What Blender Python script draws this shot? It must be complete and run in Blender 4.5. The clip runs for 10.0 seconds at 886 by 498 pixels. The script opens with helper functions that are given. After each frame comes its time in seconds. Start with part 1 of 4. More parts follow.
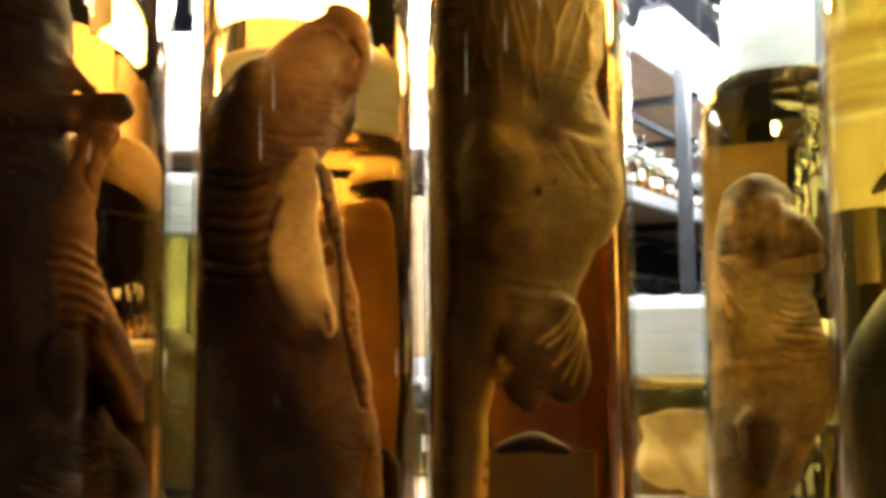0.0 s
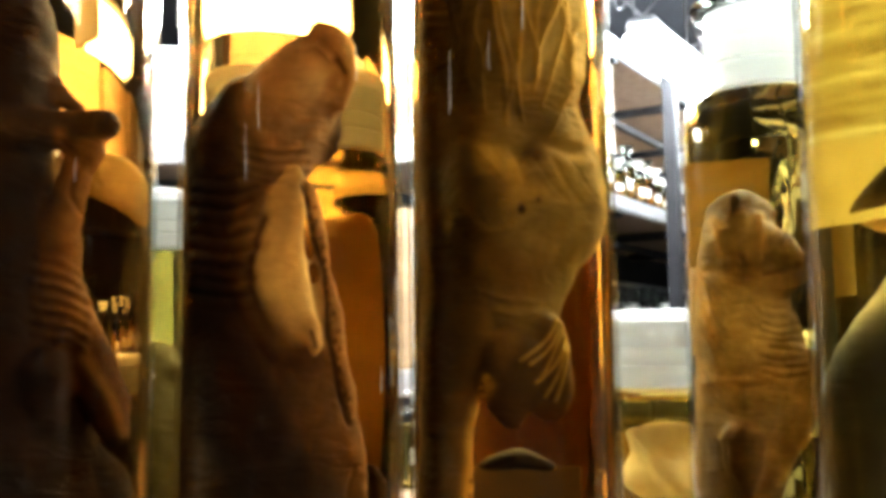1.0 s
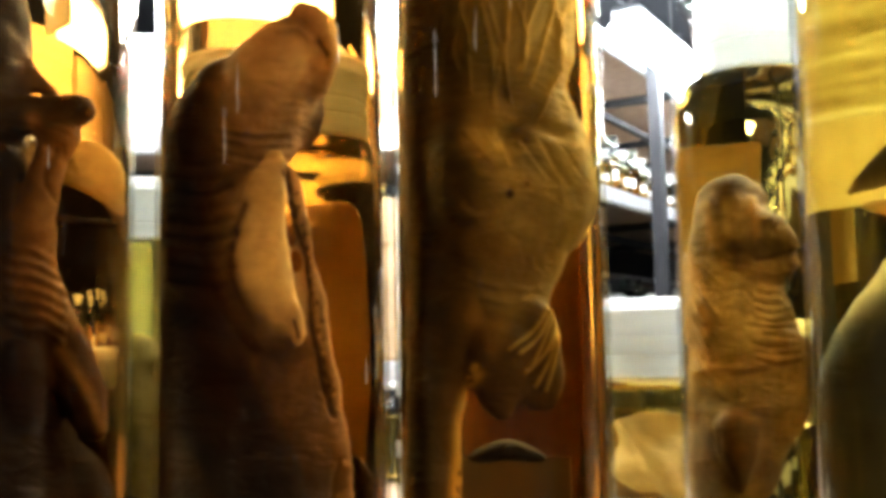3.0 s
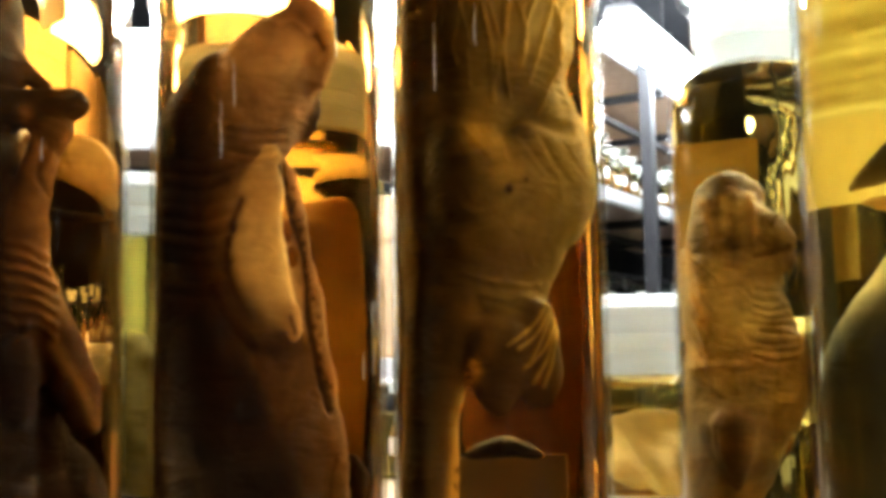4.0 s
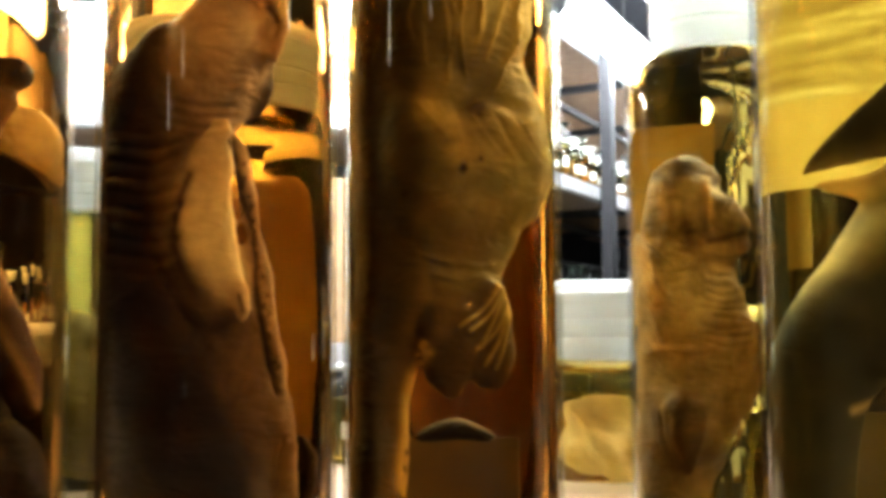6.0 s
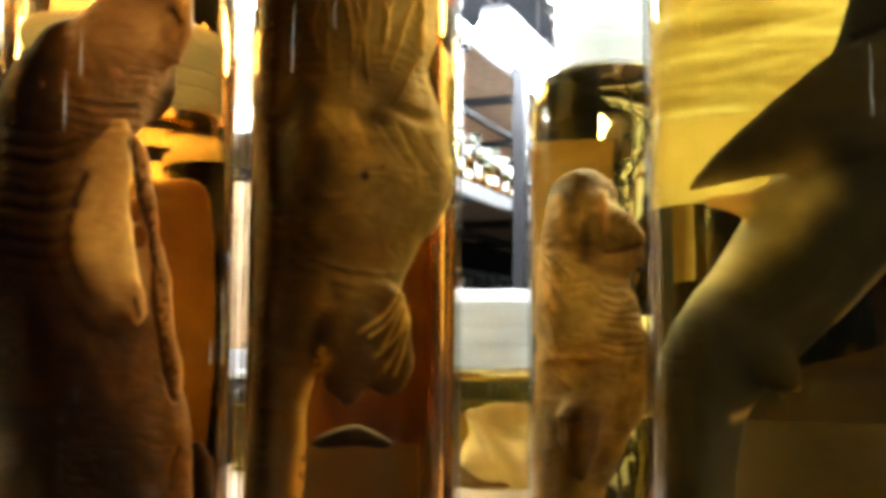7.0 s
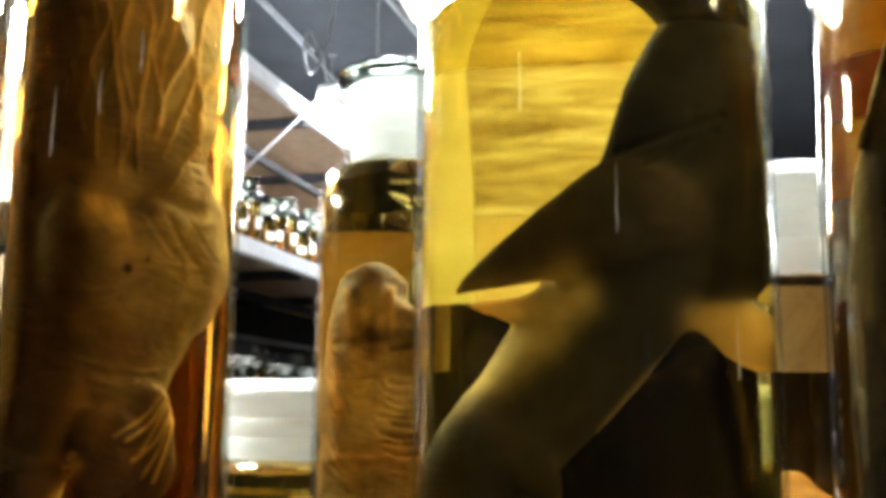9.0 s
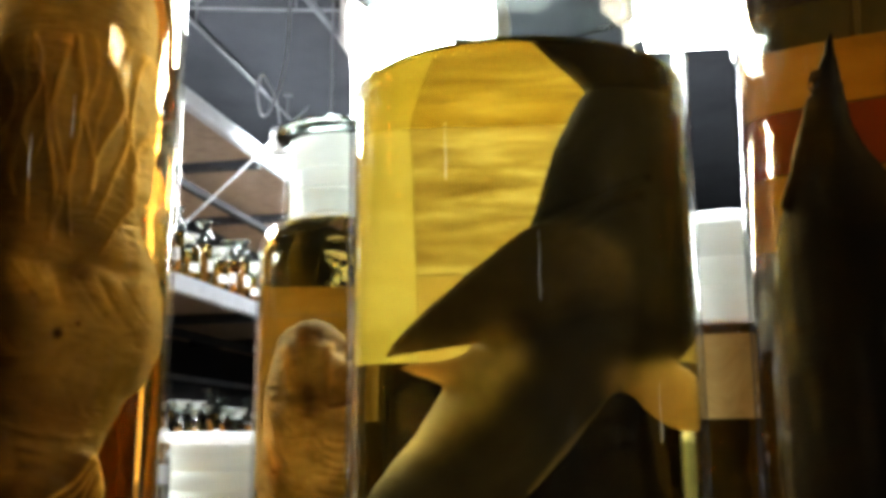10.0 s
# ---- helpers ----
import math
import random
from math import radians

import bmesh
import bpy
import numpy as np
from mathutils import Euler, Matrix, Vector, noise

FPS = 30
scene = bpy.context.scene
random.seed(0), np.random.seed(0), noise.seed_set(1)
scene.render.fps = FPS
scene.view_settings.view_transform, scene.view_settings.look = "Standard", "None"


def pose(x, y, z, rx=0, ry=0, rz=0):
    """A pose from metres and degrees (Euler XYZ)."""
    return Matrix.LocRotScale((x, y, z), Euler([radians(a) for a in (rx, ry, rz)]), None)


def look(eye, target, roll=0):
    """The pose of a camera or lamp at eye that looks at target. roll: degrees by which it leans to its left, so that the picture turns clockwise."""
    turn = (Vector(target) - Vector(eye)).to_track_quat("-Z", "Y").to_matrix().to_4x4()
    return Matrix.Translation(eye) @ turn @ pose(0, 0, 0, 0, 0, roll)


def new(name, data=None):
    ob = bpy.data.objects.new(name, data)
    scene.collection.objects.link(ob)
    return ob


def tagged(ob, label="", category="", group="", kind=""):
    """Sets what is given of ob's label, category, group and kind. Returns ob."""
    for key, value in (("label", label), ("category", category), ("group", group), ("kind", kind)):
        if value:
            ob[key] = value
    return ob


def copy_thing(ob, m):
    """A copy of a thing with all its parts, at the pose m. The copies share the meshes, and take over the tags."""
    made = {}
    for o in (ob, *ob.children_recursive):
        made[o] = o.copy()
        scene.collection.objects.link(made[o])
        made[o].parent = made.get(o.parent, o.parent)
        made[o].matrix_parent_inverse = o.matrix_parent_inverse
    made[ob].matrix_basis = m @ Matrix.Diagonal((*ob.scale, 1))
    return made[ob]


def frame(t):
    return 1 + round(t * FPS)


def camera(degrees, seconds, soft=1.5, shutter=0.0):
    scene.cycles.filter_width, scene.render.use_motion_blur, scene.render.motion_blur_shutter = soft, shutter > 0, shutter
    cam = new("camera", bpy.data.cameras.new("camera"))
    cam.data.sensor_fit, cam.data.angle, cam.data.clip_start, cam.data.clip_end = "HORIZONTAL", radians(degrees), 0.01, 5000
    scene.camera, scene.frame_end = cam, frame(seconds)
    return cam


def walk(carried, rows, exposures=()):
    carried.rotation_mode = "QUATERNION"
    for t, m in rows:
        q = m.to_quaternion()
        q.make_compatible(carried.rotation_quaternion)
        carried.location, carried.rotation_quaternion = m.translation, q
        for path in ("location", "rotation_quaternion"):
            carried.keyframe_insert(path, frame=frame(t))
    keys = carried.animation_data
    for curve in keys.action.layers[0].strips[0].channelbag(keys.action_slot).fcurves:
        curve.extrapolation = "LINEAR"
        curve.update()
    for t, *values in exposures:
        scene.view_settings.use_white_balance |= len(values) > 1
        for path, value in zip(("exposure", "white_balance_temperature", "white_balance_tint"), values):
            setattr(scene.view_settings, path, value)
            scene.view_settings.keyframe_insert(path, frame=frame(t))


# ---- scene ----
cam = camera(49.3, 10.0, soft=4.5, shutter=0.3)
PATH = [
    (0, (0.0, 0.0, 1.4), (0.0, 1.992, 1.581), -0.5),
    (0.5, (0.006, -0.003, 1.407), (0.017, 1.988, 1.595), -0.5),
    (1, (0.005, -0.005, 1.407), (0.024, 1.985, 1.604), -0.7),
    (1.5, (0.004, -0.003, 1.406), (0.031, 1.986, 1.605), -0.7),
    (2, (0.005, 0.001, 1.404), (0.038, 1.991, 1.599), -0.8),
    (2.5, (0.006, 0.01, 1.404), (0.047, 2.001, 1.592), -1.0),
    (4, (-0.003, 0.021, 1.403), (0.071, 2.012, 1.58), -1.0),
    (4.5, (0.001, 0.023, 1.402), (0.084, 2.013, 1.58), -0.9),
    (5, (0.0, 0.026, 1.401), (0.091, 2.016, 1.58), -0.8),
    (6.5, (0.005, 0.034, 1.396), (0.236, 2.015, 1.54), 0.0),
    (7, (0.013, 0.025, 1.396), (0.343, 1.99, 1.566), 0.3),
    (7.5, (0.038, 0.026, 1.398), (0.458, 1.971, 1.6), 0.4),
    (8, (0.048, 0.03, 1.401), (0.552, 1.95, 1.639), 0.6),
    (8.5, (0.056, 0.031, 1.409), (0.63, 1.926, 1.693), 0.4),
    (9, (0.069, 0.026, 1.417), (0.692, 1.9, 1.738), 0.6),
    (9.5, (0.083, 0.018, 1.427), (0.755, 1.865, 1.797), 0.2),
    (10, (0.084, 0.011, 1.434), (0.779, 1.844, 1.826), -0.2),
]
walk(cam, [(t, look(eye, target, roll)) for t, eye, target, roll in PATH], exposures=[(0, 0.96), (6.5, 1.02), (8.5, 1.0), (10, 0.58)])

# ---- world and exposure ----
world = bpy.data.worlds.new("world")
scene.world = world
world.use_nodes = True
world.node_tree.nodes["Background"].inputs[0].default_value = (0.6, 0.6, 0.62, 1)
world.node_tree.nodes["Background"].inputs[1].default_value = 0.03

LUM = 130.0


# ---- materials ----
def mat(name):
    m = bpy.data.materials.new(name)
    m.use_nodes = True
    nt = m.node_tree
    nt.nodes.clear()
    out = nt.nodes.new("ShaderNodeOutputMaterial")
    return m, nt, out


def node(nt, kind, **values):
    n = nt.nodes.new(kind)
    for k, v in values.items():
        n.inputs[k.replace("_", " ")].default_value = v
    return n


def coords(nt, scale=(1, 1, 1)):
    tc = nt.nodes.new("ShaderNodeTexCoord")
    mp = nt.nodes.new("ShaderNodeMapping")
    mp.inputs["Scale"].default_value = scale
    nt.links.new(tc.outputs["Object"], mp.inputs["Vector"])
    return mp.outputs["Vector"]


def ramp(nt, fac, stops):
    r = nt.nodes.new("ShaderNodeValToRGB")
    el = r.color_ramp.elements
    while len(el) < len(stops):
        el.new(0.5)
    for e, (p, c) in zip(el, stops):
        e.position, e.color = p, (*c, 1)
    nt.links.new(fac, r.inputs["Fac"])
    return r.outputs["Color"]


def surface(name, dark, light, scale=20.0, rough=0.5, bump=0.2, stretch=(1, 1, 1), metal=0.0, fine=8.0, dist=0.002):
    """A painted, wooden, metal or paper surface with broad and fine variation."""
    m, nt, out = mat(name)
    v = coords(nt, stretch)
    a = node(nt, "ShaderNodeTexNoise", Scale=scale, Detail=6.0, Roughness=0.6)
    b = node(nt, "ShaderNodeTexNoise", Scale=scale * fine, Detail=4.0)
    nt.links.new(v, a.inputs["Vector"])
    nt.links.new(v, b.inputs["Vector"])
    col = ramp(nt, a.outputs["Fac"], [(0.3, dark), (0.7, light)])
    p = node(nt, "ShaderNodeBsdfPrincipled", Metallic=metal)
    nt.links.new(col, p.inputs["Base Color"])
    rr = node(nt, "ShaderNodeMapRange")
    rr.inputs["To Min"].default_value, rr.inputs["To Max"].default_value = max(rough - 0.12, 0.05), min(rough + 0.15, 1)
    nt.links.new(b.outputs["Fac"], rr.inputs["Value"])
    nt.links.new(rr.outputs["Result"], p.inputs["Roughness"])
    bp = node(nt, "ShaderNodeBump", Strength=bump, Distance=dist)
    nt.links.new(b.outputs["Fac"], bp.inputs["Height"])
    nt.links.new(bp.outputs["Normal"], p.inputs["Normal"])
    nt.links.new(p.outputs["BSDF"], out.inputs["Surface"])
    return m


def thin_glass(name, tint=(0.97, 0.99, 0.97), smear=0.25):
    """A jar's wall: clear, glossy by Fresnel, with dried drips and smears."""
    m, nt, out = mat(name)
    v = coords(nt, (1, 1, 0.12))
    a = node(nt, "ShaderNodeTexNoise", Scale=45.0, Detail=5.0)
    nt.links.new(v, a.inputs["Vector"])
    t = nt.nodes.new("ShaderNodeBsdfTransparent")
    t.inputs["Color"].default_value = (*tint, 1)
    g = node(nt, "ShaderNodeBsdfGlossy", Roughness=0.03)
    lw = node(nt, "ShaderNodeLayerWeight", Blend=0.5)
    pw = nt.nodes.new("ShaderNodeMath")
    pw.operation = "POWER"
    pw.inputs[1].default_value = 4.5
    nt.links.new(lw.outputs["Facing"], pw.inputs[0])
    fr = node(nt, "ShaderNodeMapRange")
    fr.inputs["To Min"].default_value, fr.inputs["To Max"].default_value = 0.018, 0.75
    nt.links.new(pw.outputs["Value"], fr.inputs["Value"])
    bp = node(nt, "ShaderNodeBump", Strength=0.06, Distance=0.004)
    nt.links.new(a.outputs["Fac"], bp.inputs["Height"])
    nt.links.new(bp.outputs["Normal"], g.inputs["Normal"])
    mix = nt.nodes.new("ShaderNodeMixShader")
    nt.links.new(fr.outputs["Result"], mix.inputs["Fac"])
    nt.links.new(t.outputs["BSDF"], mix.inputs[1])
    nt.links.new(g.outputs["BSDF"], mix.inputs[2])
    d = node(nt, "ShaderNodeBsdfDiffuse")
    d.inputs["Color"].default_value = (0.8, 0.8, 0.75, 1)
    spots = node(nt, "ShaderNodeTexNoise", Scale=160.0, Detail=6.0, Roughness=0.7)
    nt.links.new(v, spots.inputs["Vector"])
    mr = node(nt, "ShaderNodeMapRange")
    mr.inputs["From Min"].default_value, mr.inputs["From Max"].default_value = 0.62, 0.9
    mr.inputs["To Max"].default_value = smear
    nt.links.new(spots.outputs["Fac"], mr.inputs["Value"])
    mix2 = nt.nodes.new("ShaderNodeMixShader")
    nt.links.new(mr.outputs["Result"], mix2.inputs["Fac"])
    nt.links.new(mix.outputs["Shader"], mix2.inputs[1])
    nt.links.new(d.outputs["BSDF"], mix2.inputs[2])
    nt.links.new(mix2.outputs["Shader"], out.inputs["Surface"])
    return m


def clear(name, tint, ior=1.5, rough=0.0, wave=0.0):
    """Solid glass or fluid that bends the light."""
    m, nt, out = mat(name)
    g = node(nt, "ShaderNodeBsdfGlass", IOR=ior, Roughness=rough)
    g.inputs["Color"].default_value = (*tint, 1)
    if wave:
        v = coords(nt, (1, 1, 0.25))
        a = node(nt, "ShaderNodeTexNoise", Scale=28.0, Detail=2.0)
        nt.links.new(v, a.inputs["Vector"])
        bp = node(nt, "ShaderNodeBump", Strength=wave, Distance=0.004)
        nt.links.new(a.outputs["Fac"], bp.inputs["Height"])
        nt.links.new(bp.outputs["Normal"], g.inputs["Normal"])
    nt.links.new(g.outputs["BSDF"], out.inputs["Surface"])
    return m


def frosted(name, col=(0.86, 0.87, 0.86)):
    """Ground glass: scatters light through."""
    m, nt, out = mat(name)
    v = coords(nt, (1, 1, 6))
    a = node(nt, "ShaderNodeTexNoise", Scale=14.0, Detail=6.0)
    nt.links.new(v, a.inputs["Vector"])
    c = ramp(nt, a.outputs["Fac"], [(0.3, tuple(x * 0.86 for x in col)), (0.7, col)])
    d = node(nt, "ShaderNodeBsdfDiffuse")
    t = node(nt, "ShaderNodeBsdfTranslucent")
    g = node(nt, "ShaderNodeBsdfGlossy", Roughness=0.25)
    nt.links.new(c, d.inputs["Color"])
    nt.links.new(c, t.inputs["Color"])
    m1, m2 = nt.nodes.new("ShaderNodeMixShader"), nt.nodes.new("ShaderNodeMixShader")
    m1.inputs["Fac"].default_value = 0.55
    m2.inputs["Fac"].default_value = 0.08
    nt.links.new(d.outputs["BSDF"], m1.inputs[1])
    nt.links.new(t.outputs["BSDF"], m1.inputs[2])
    nt.links.new(m1.outputs["Shader"], m2.inputs[1])
    nt.links.new(g.outputs["BSDF"], m2.inputs[2])
    nt.links.new(m2.outputs["Shader"], out.inputs["Surface"])
    return m


def skin(name, dark, mid, light, folds=(1, 1, 1.8), fold_scale=26.0, through_light=0.25, bump=0.3, pigment_and_shade=True, sheen=0.12, grain=(1, 1, 1)):
    """Preserved skin: blotches, folds, fine pores, some light passing."""
    m, nt, out = mat(name)
    v = coords(nt, grain)
    vf = coords(nt, folds)
    a = node(nt, "ShaderNodeTexNoise", Scale=11.0, Detail=9.0, Roughness=0.72, Distortion=0.6)
    nt.links.new(v, a.inputs["Vector"])
    col = ramp(nt, a.outputs["Fac"], [(0.32, dark), (0.5, mid), (0.68, light)])
    w = node(nt, "ShaderNodeTexNoise", Scale=fold_scale, Detail=5.0, Roughness=0.55, Distortion=0.8)
    nt.links.new(vf, w.inputs["Vector"])
    f = node(nt, "ShaderNodeTexNoise", Scale=260.0, Detail=3.0)
    nt.links.new(v, f.inputs["Vector"])
    add = nt.nodes.new("ShaderNodeMath")
    add.operation = "MULTIPLY_ADD"
    add.inputs[1].default_value = 0.12
    nt.links.new(f.outputs["Fac"], add.inputs[0])
    nt.links.new(w.outputs["Fac"], add.inputs[2])
    bp = node(nt, "ShaderNodeBump", Strength=bump, Distance=0.012)
    nt.links.new(add.outputs["Value"], bp.inputs["Height"])
    if pigment_and_shade:
        at = nt.nodes.new("ShaderNodeAttribute")
        at.attribute_name = "pigment_and_shade"
        mul = nt.nodes.new("ShaderNodeMix")
        mul.data_type, mul.blend_type = "RGBA", "MULTIPLY"
        mul.inputs["Factor"].default_value = 1.0
        nt.links.new(col, mul.inputs[6])
        nt.links.new(at.outputs["Color"], mul.inputs[7])
        col = mul.outputs[2]
    p = node(nt, "ShaderNodeBsdfPrincipled", Roughness=0.55)
    p.inputs["Specular IOR Level"].default_value = sheen
    nt.links.new(col, p.inputs["Base Color"])
    nt.links.new(bp.outputs["Normal"], p.inputs["Normal"])
    t = node(nt, "ShaderNodeBsdfTranslucent")
    nt.links.new(col, t.inputs["Color"])
    mix = nt.nodes.new("ShaderNodeMixShader")
    mix.inputs["Fac"].default_value = through_light
    nt.links.new(p.outputs["BSDF"], mix.inputs[1])
    nt.links.new(t.outputs["BSDF"], mix.inputs[2])
    nt.links.new(mix.outputs["Shader"], out.inputs["Surface"])
    return m


def glow(name, col, strength):
    m, nt, out = mat(name)
    e = node(nt, "ShaderNodeEmission", Strength=strength)
    e.inputs["Color"].default_value = (*col, 1)
    nt.links.new(e.outputs["Emission"], out.inputs["Surface"])
    return m


GLASS = thin_glass("jar_glass")
RIM = clear("rim_glass", (0.93, 0.97, 0.95), 1.5)
FROST = frosted("ground_glass")
AMBER = clear("amber_fluid", (0.93, 0.63, 0.22), 1.36, wave=0.05)
RUSSET = clear("russet_amber_fluid", (0.9, 0.61, 0.28), 1.36, wave=0.05)
BROWN = clear("brown_amber_fluid", (0.86, 0.57, 0.21), 1.36, wave=0.05)
STRAW = clear("straw_fluid", (0.94, 0.83, 0.44), 1.36, wave=0.05)
PALE = clear("pale_fluid", (0.96, 0.88, 0.58), 1.36, wave=0.08)
RIPPLED = clear("pale_fluid_in_wavy_glass", (0.94, 0.77, 0.37), 1.36, wave=1.0)
ORANGE = clear("orange_fluid", (0.86, 0.69, 0.38), 1.36, wave=0.05)
RUST = clear("rust_fluid", (0.46, 0.28, 0.12), 1.36, wave=0.05)
GREENISH = clear("greenish_fluid", (0.38, 0.33, 0.13), 1.36, wave=0.05)
LAMP = glow("lamp_diffuser", (0.93, 0.97, 1.0), LUM)
LAMP_FAR = glow("older_lamp_diffuser", (0.9, 0.96, 1.0), LUM * 0.4)
LAMP_AISLE = glow("aisle_lamp_diffuser", (1.0, 0.84, 0.62), LUM * 0.36)
STEEL = surface("galvanised_steel", (0.32, 0.33, 0.35), (0.5, 0.51, 0.53), 12, 0.4, 0.05, metal=0.8)
GREYP = surface("pale_grey_paint", (0.4, 0.42, 0.45), (0.52, 0.54, 0.57), 20, 0.45, 0.05)
BLACK = surface("black_powder_coat", (0.01, 0.011, 0.014), (0.022, 0.022, 0.026), 15, 0.7, 0.1)
CHIP = surface("chipboard", (0.25, 0.17, 0.115), (0.37, 0.265, 0.185), 30, 0.7, 0.15)
WALLM = surface("dark_wall_paint", (0.03, 0.034, 0.042), (0.05, 0.055, 0.066), 3, 0.7, 0.1)
CEIL = surface("dark_ceiling_paint", (0.05, 0.055, 0.065), (0.085, 0.09, 0.105), 3, 0.7, 0.1)
FLOORM = surface("grey_screed", (0.05, 0.05, 0.05), (0.085, 0.085, 0.08), 4, 0.5, 0.1)
SHELFM = surface("brown_shelf_board", (0.12, 0.07, 0.035), (0.24, 0.15, 0.08), 10, 0.5, 0.2, (1, 8, 8))
PAPER = skin("yellowed_paper", (0.44, 0.34, 0.13), (0.56, 0.45, 0.19), (0.64, 0.53, 0.26), (0.3, 0.3, 6), 30.0, 0.65, 0.1, False)
# lemon sheet that stands in for yellow glow in the fluid
GLOW_SHEET = skin("lemon_glow_sheet", (0.44, 0.38, 0.15), (0.56, 0.49, 0.21), (0.66, 0.59, 0.3), (3, 3, 0.3), 30.0, 0.7, 0.1, False)
CARD = surface("brown_card", (0.09, 0.055, 0.025), (0.18, 0.115, 0.055), 25, 0.85, 0.1)
WHITEP = surface("white_paper", (0.72, 0.72, 0.7), (0.82, 0.82, 0.8), 18, 0.85, 0.1)
REDP = surface("red_paper", (0.2, 0.035, 0.025), (0.28, 0.055, 0.04), 18, 0.8, 0.1)
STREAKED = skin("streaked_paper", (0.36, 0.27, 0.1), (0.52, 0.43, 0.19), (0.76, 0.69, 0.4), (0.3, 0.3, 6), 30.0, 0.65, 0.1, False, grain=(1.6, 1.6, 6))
KRAFT = surface("kraft_board", (0.3, 0.19, 0.08), (0.42, 0.28, 0.13), 18, 0.85, 0.1)
FOXED = skin("foxed_paper", (0.2, 0.125, 0.035), (0.33, 0.215, 0.065), (0.43, 0.3, 0.105), (0.3, 0.3, 6), 30.0, 0.35, 0.1, False)
INK = surface("faded_ink", (0.26, 0.18, 0.08), (0.36, 0.26, 0.12), 60, 0.9, 0.05)


# ---- mesh helpers ----
def mesh_of(name, bm, material, smooth=True):
    me = bpy.data.meshes.new(name)
    bmesh.ops.recalc_face_normals(bm, faces=bm.faces)
    bm.to_mesh(me)
    bm.free()
    me.materials.append(material)
    if smooth:
        me.polygons.foreach_set("use_smooth", [True] * len(me.polygons))
        me.set_sharp_from_angle(angle=radians(40))
    return me


def part(name, bm, material, parent=None, label="", smooth=True):
    ob = new(name, mesh_of(name, bm, material, smooth))
    ob.parent = parent
    if label:
        ob["label"] = label
    return ob


def thing(name, at, label, category, group="", kind="", rz=0.0):
    e = new(name)
    e.empty_display_size = 0.05
    e.matrix_basis = pose(*at, 0, 0, rz)
    return tagged(e, label, category, group, kind)


def lathe(bm, profile, seg=64):
    """Turn a closed outline of (radius, height) round the z axis; radius 0 closes at the axis."""
    rings = []
    for r, z in profile:
        if r < 1e-6:
            rings.append([bm.verts.new((0, 0, z))])
        else:
            rings.append([bm.verts.new((r * math.cos(2 * math.pi * i / seg), r * math.sin(2 * math.pi * i / seg), z)) for i in range(seg)])
    for a, b in zip(rings, rings[1:]):
        for i in range(seg):
            j = (i + 1) % seg
            if len(a) == 1 and len(b) == 1:
                continue
            if len(a) == 1:
                bm.faces.new((a[0], b[i], b[j]))
            elif len(b) == 1:
                bm.faces.new((a[i], a[j], b[0]))
            else:
                bm.faces.new((a[i], a[j], b[j], b[i]))
    return bm


def box(bm, lo, hi, bevel=0.0):
    g = bmesh.ops.create_cube(bm, size=1)["verts"]
    for v in g:
        v.co = Vector([lo[k] + (v.co[k] + 0.5) * (hi[k] - lo[k]) for k in range(3)])
    if bevel:
        edges = list({e for v in g for e in v.link_edges})
        bmesh.ops.bevel(bm, geom=edges, offset=bevel, segments=2, affect="EDGES")
    return bm


def tube(bm, pts, rad, seg=12, flat=1.0):
    """A closed tube through points (x, y, z) with a radius each; flat squeezes it in y."""
    pts = [Vector(p) for p in pts]
    rings = []
    for k, p in enumerate(pts):
        d = (pts[min(k + 1, len(pts) - 1)] - pts[max(k - 1, 0)]).normalized()
        side = d.cross(Vector((0, 1, 0)))
        side = side.normalized() if side.length > 1e-4 else Vector((1, 0, 0))
        up = side.cross(d).normalized()
        rings.append([bm.verts.new(p + rad[k] * (math.cos(2 * math.pi * i / seg) * side + flat * math.sin(2 * math.pi * i / seg) * up)) for i in range(seg)])
    for a, b in zip(rings, rings[1:]):
        for i in range(seg):
            bm.faces.new((a[i], a[(i + 1) % seg], b[(i + 1) % seg], b[i]))
    bm.faces.new(rings[0])
    bm.faces.new(rings[-1][::-1])
    return bm


def smooth_path(keys, n):
    """Points between the keys (tuples of any length), by a Catmull-Rom curve."""
    out = []
    k = [keys[0]] + list(keys) + [keys[-1]]
    for s in range(len(keys) - 1):
        for i in range(n):
            t = i / n
            p0, p1, p2, p3 = k[s : s + 4]
            out.append(tuple(0.5 * (2 * b + (c - a) * t + (2 * a - 5 * b + 4 * c - d) * t * t + (3 * b - a - 3 * c + d) * t**3) for a, b, c, d in zip(p0, p1, p2, p3)))
    out.append(tuple(keys[-1]))
    return out


BEND = 1.34  # how much the fluid widens what stands in it


def line_distance(px, pz, line):
    near = np.full(len(px), 1e9)
    line = np.array(smooth_path(line, 6))
    for (ax, az), (bx, bz) in zip(line, line[1:]):
        lx, lz = bx - ax, bz - az
        t = np.clip(((px - ax) * lx + (pz - az) * lz) / (lx * lx + lz * lz + 1e-12), 0, 1)
        near = np.minimum(near, np.hypot(px - ax - t * lx, pz - az - t * lz))
    return near


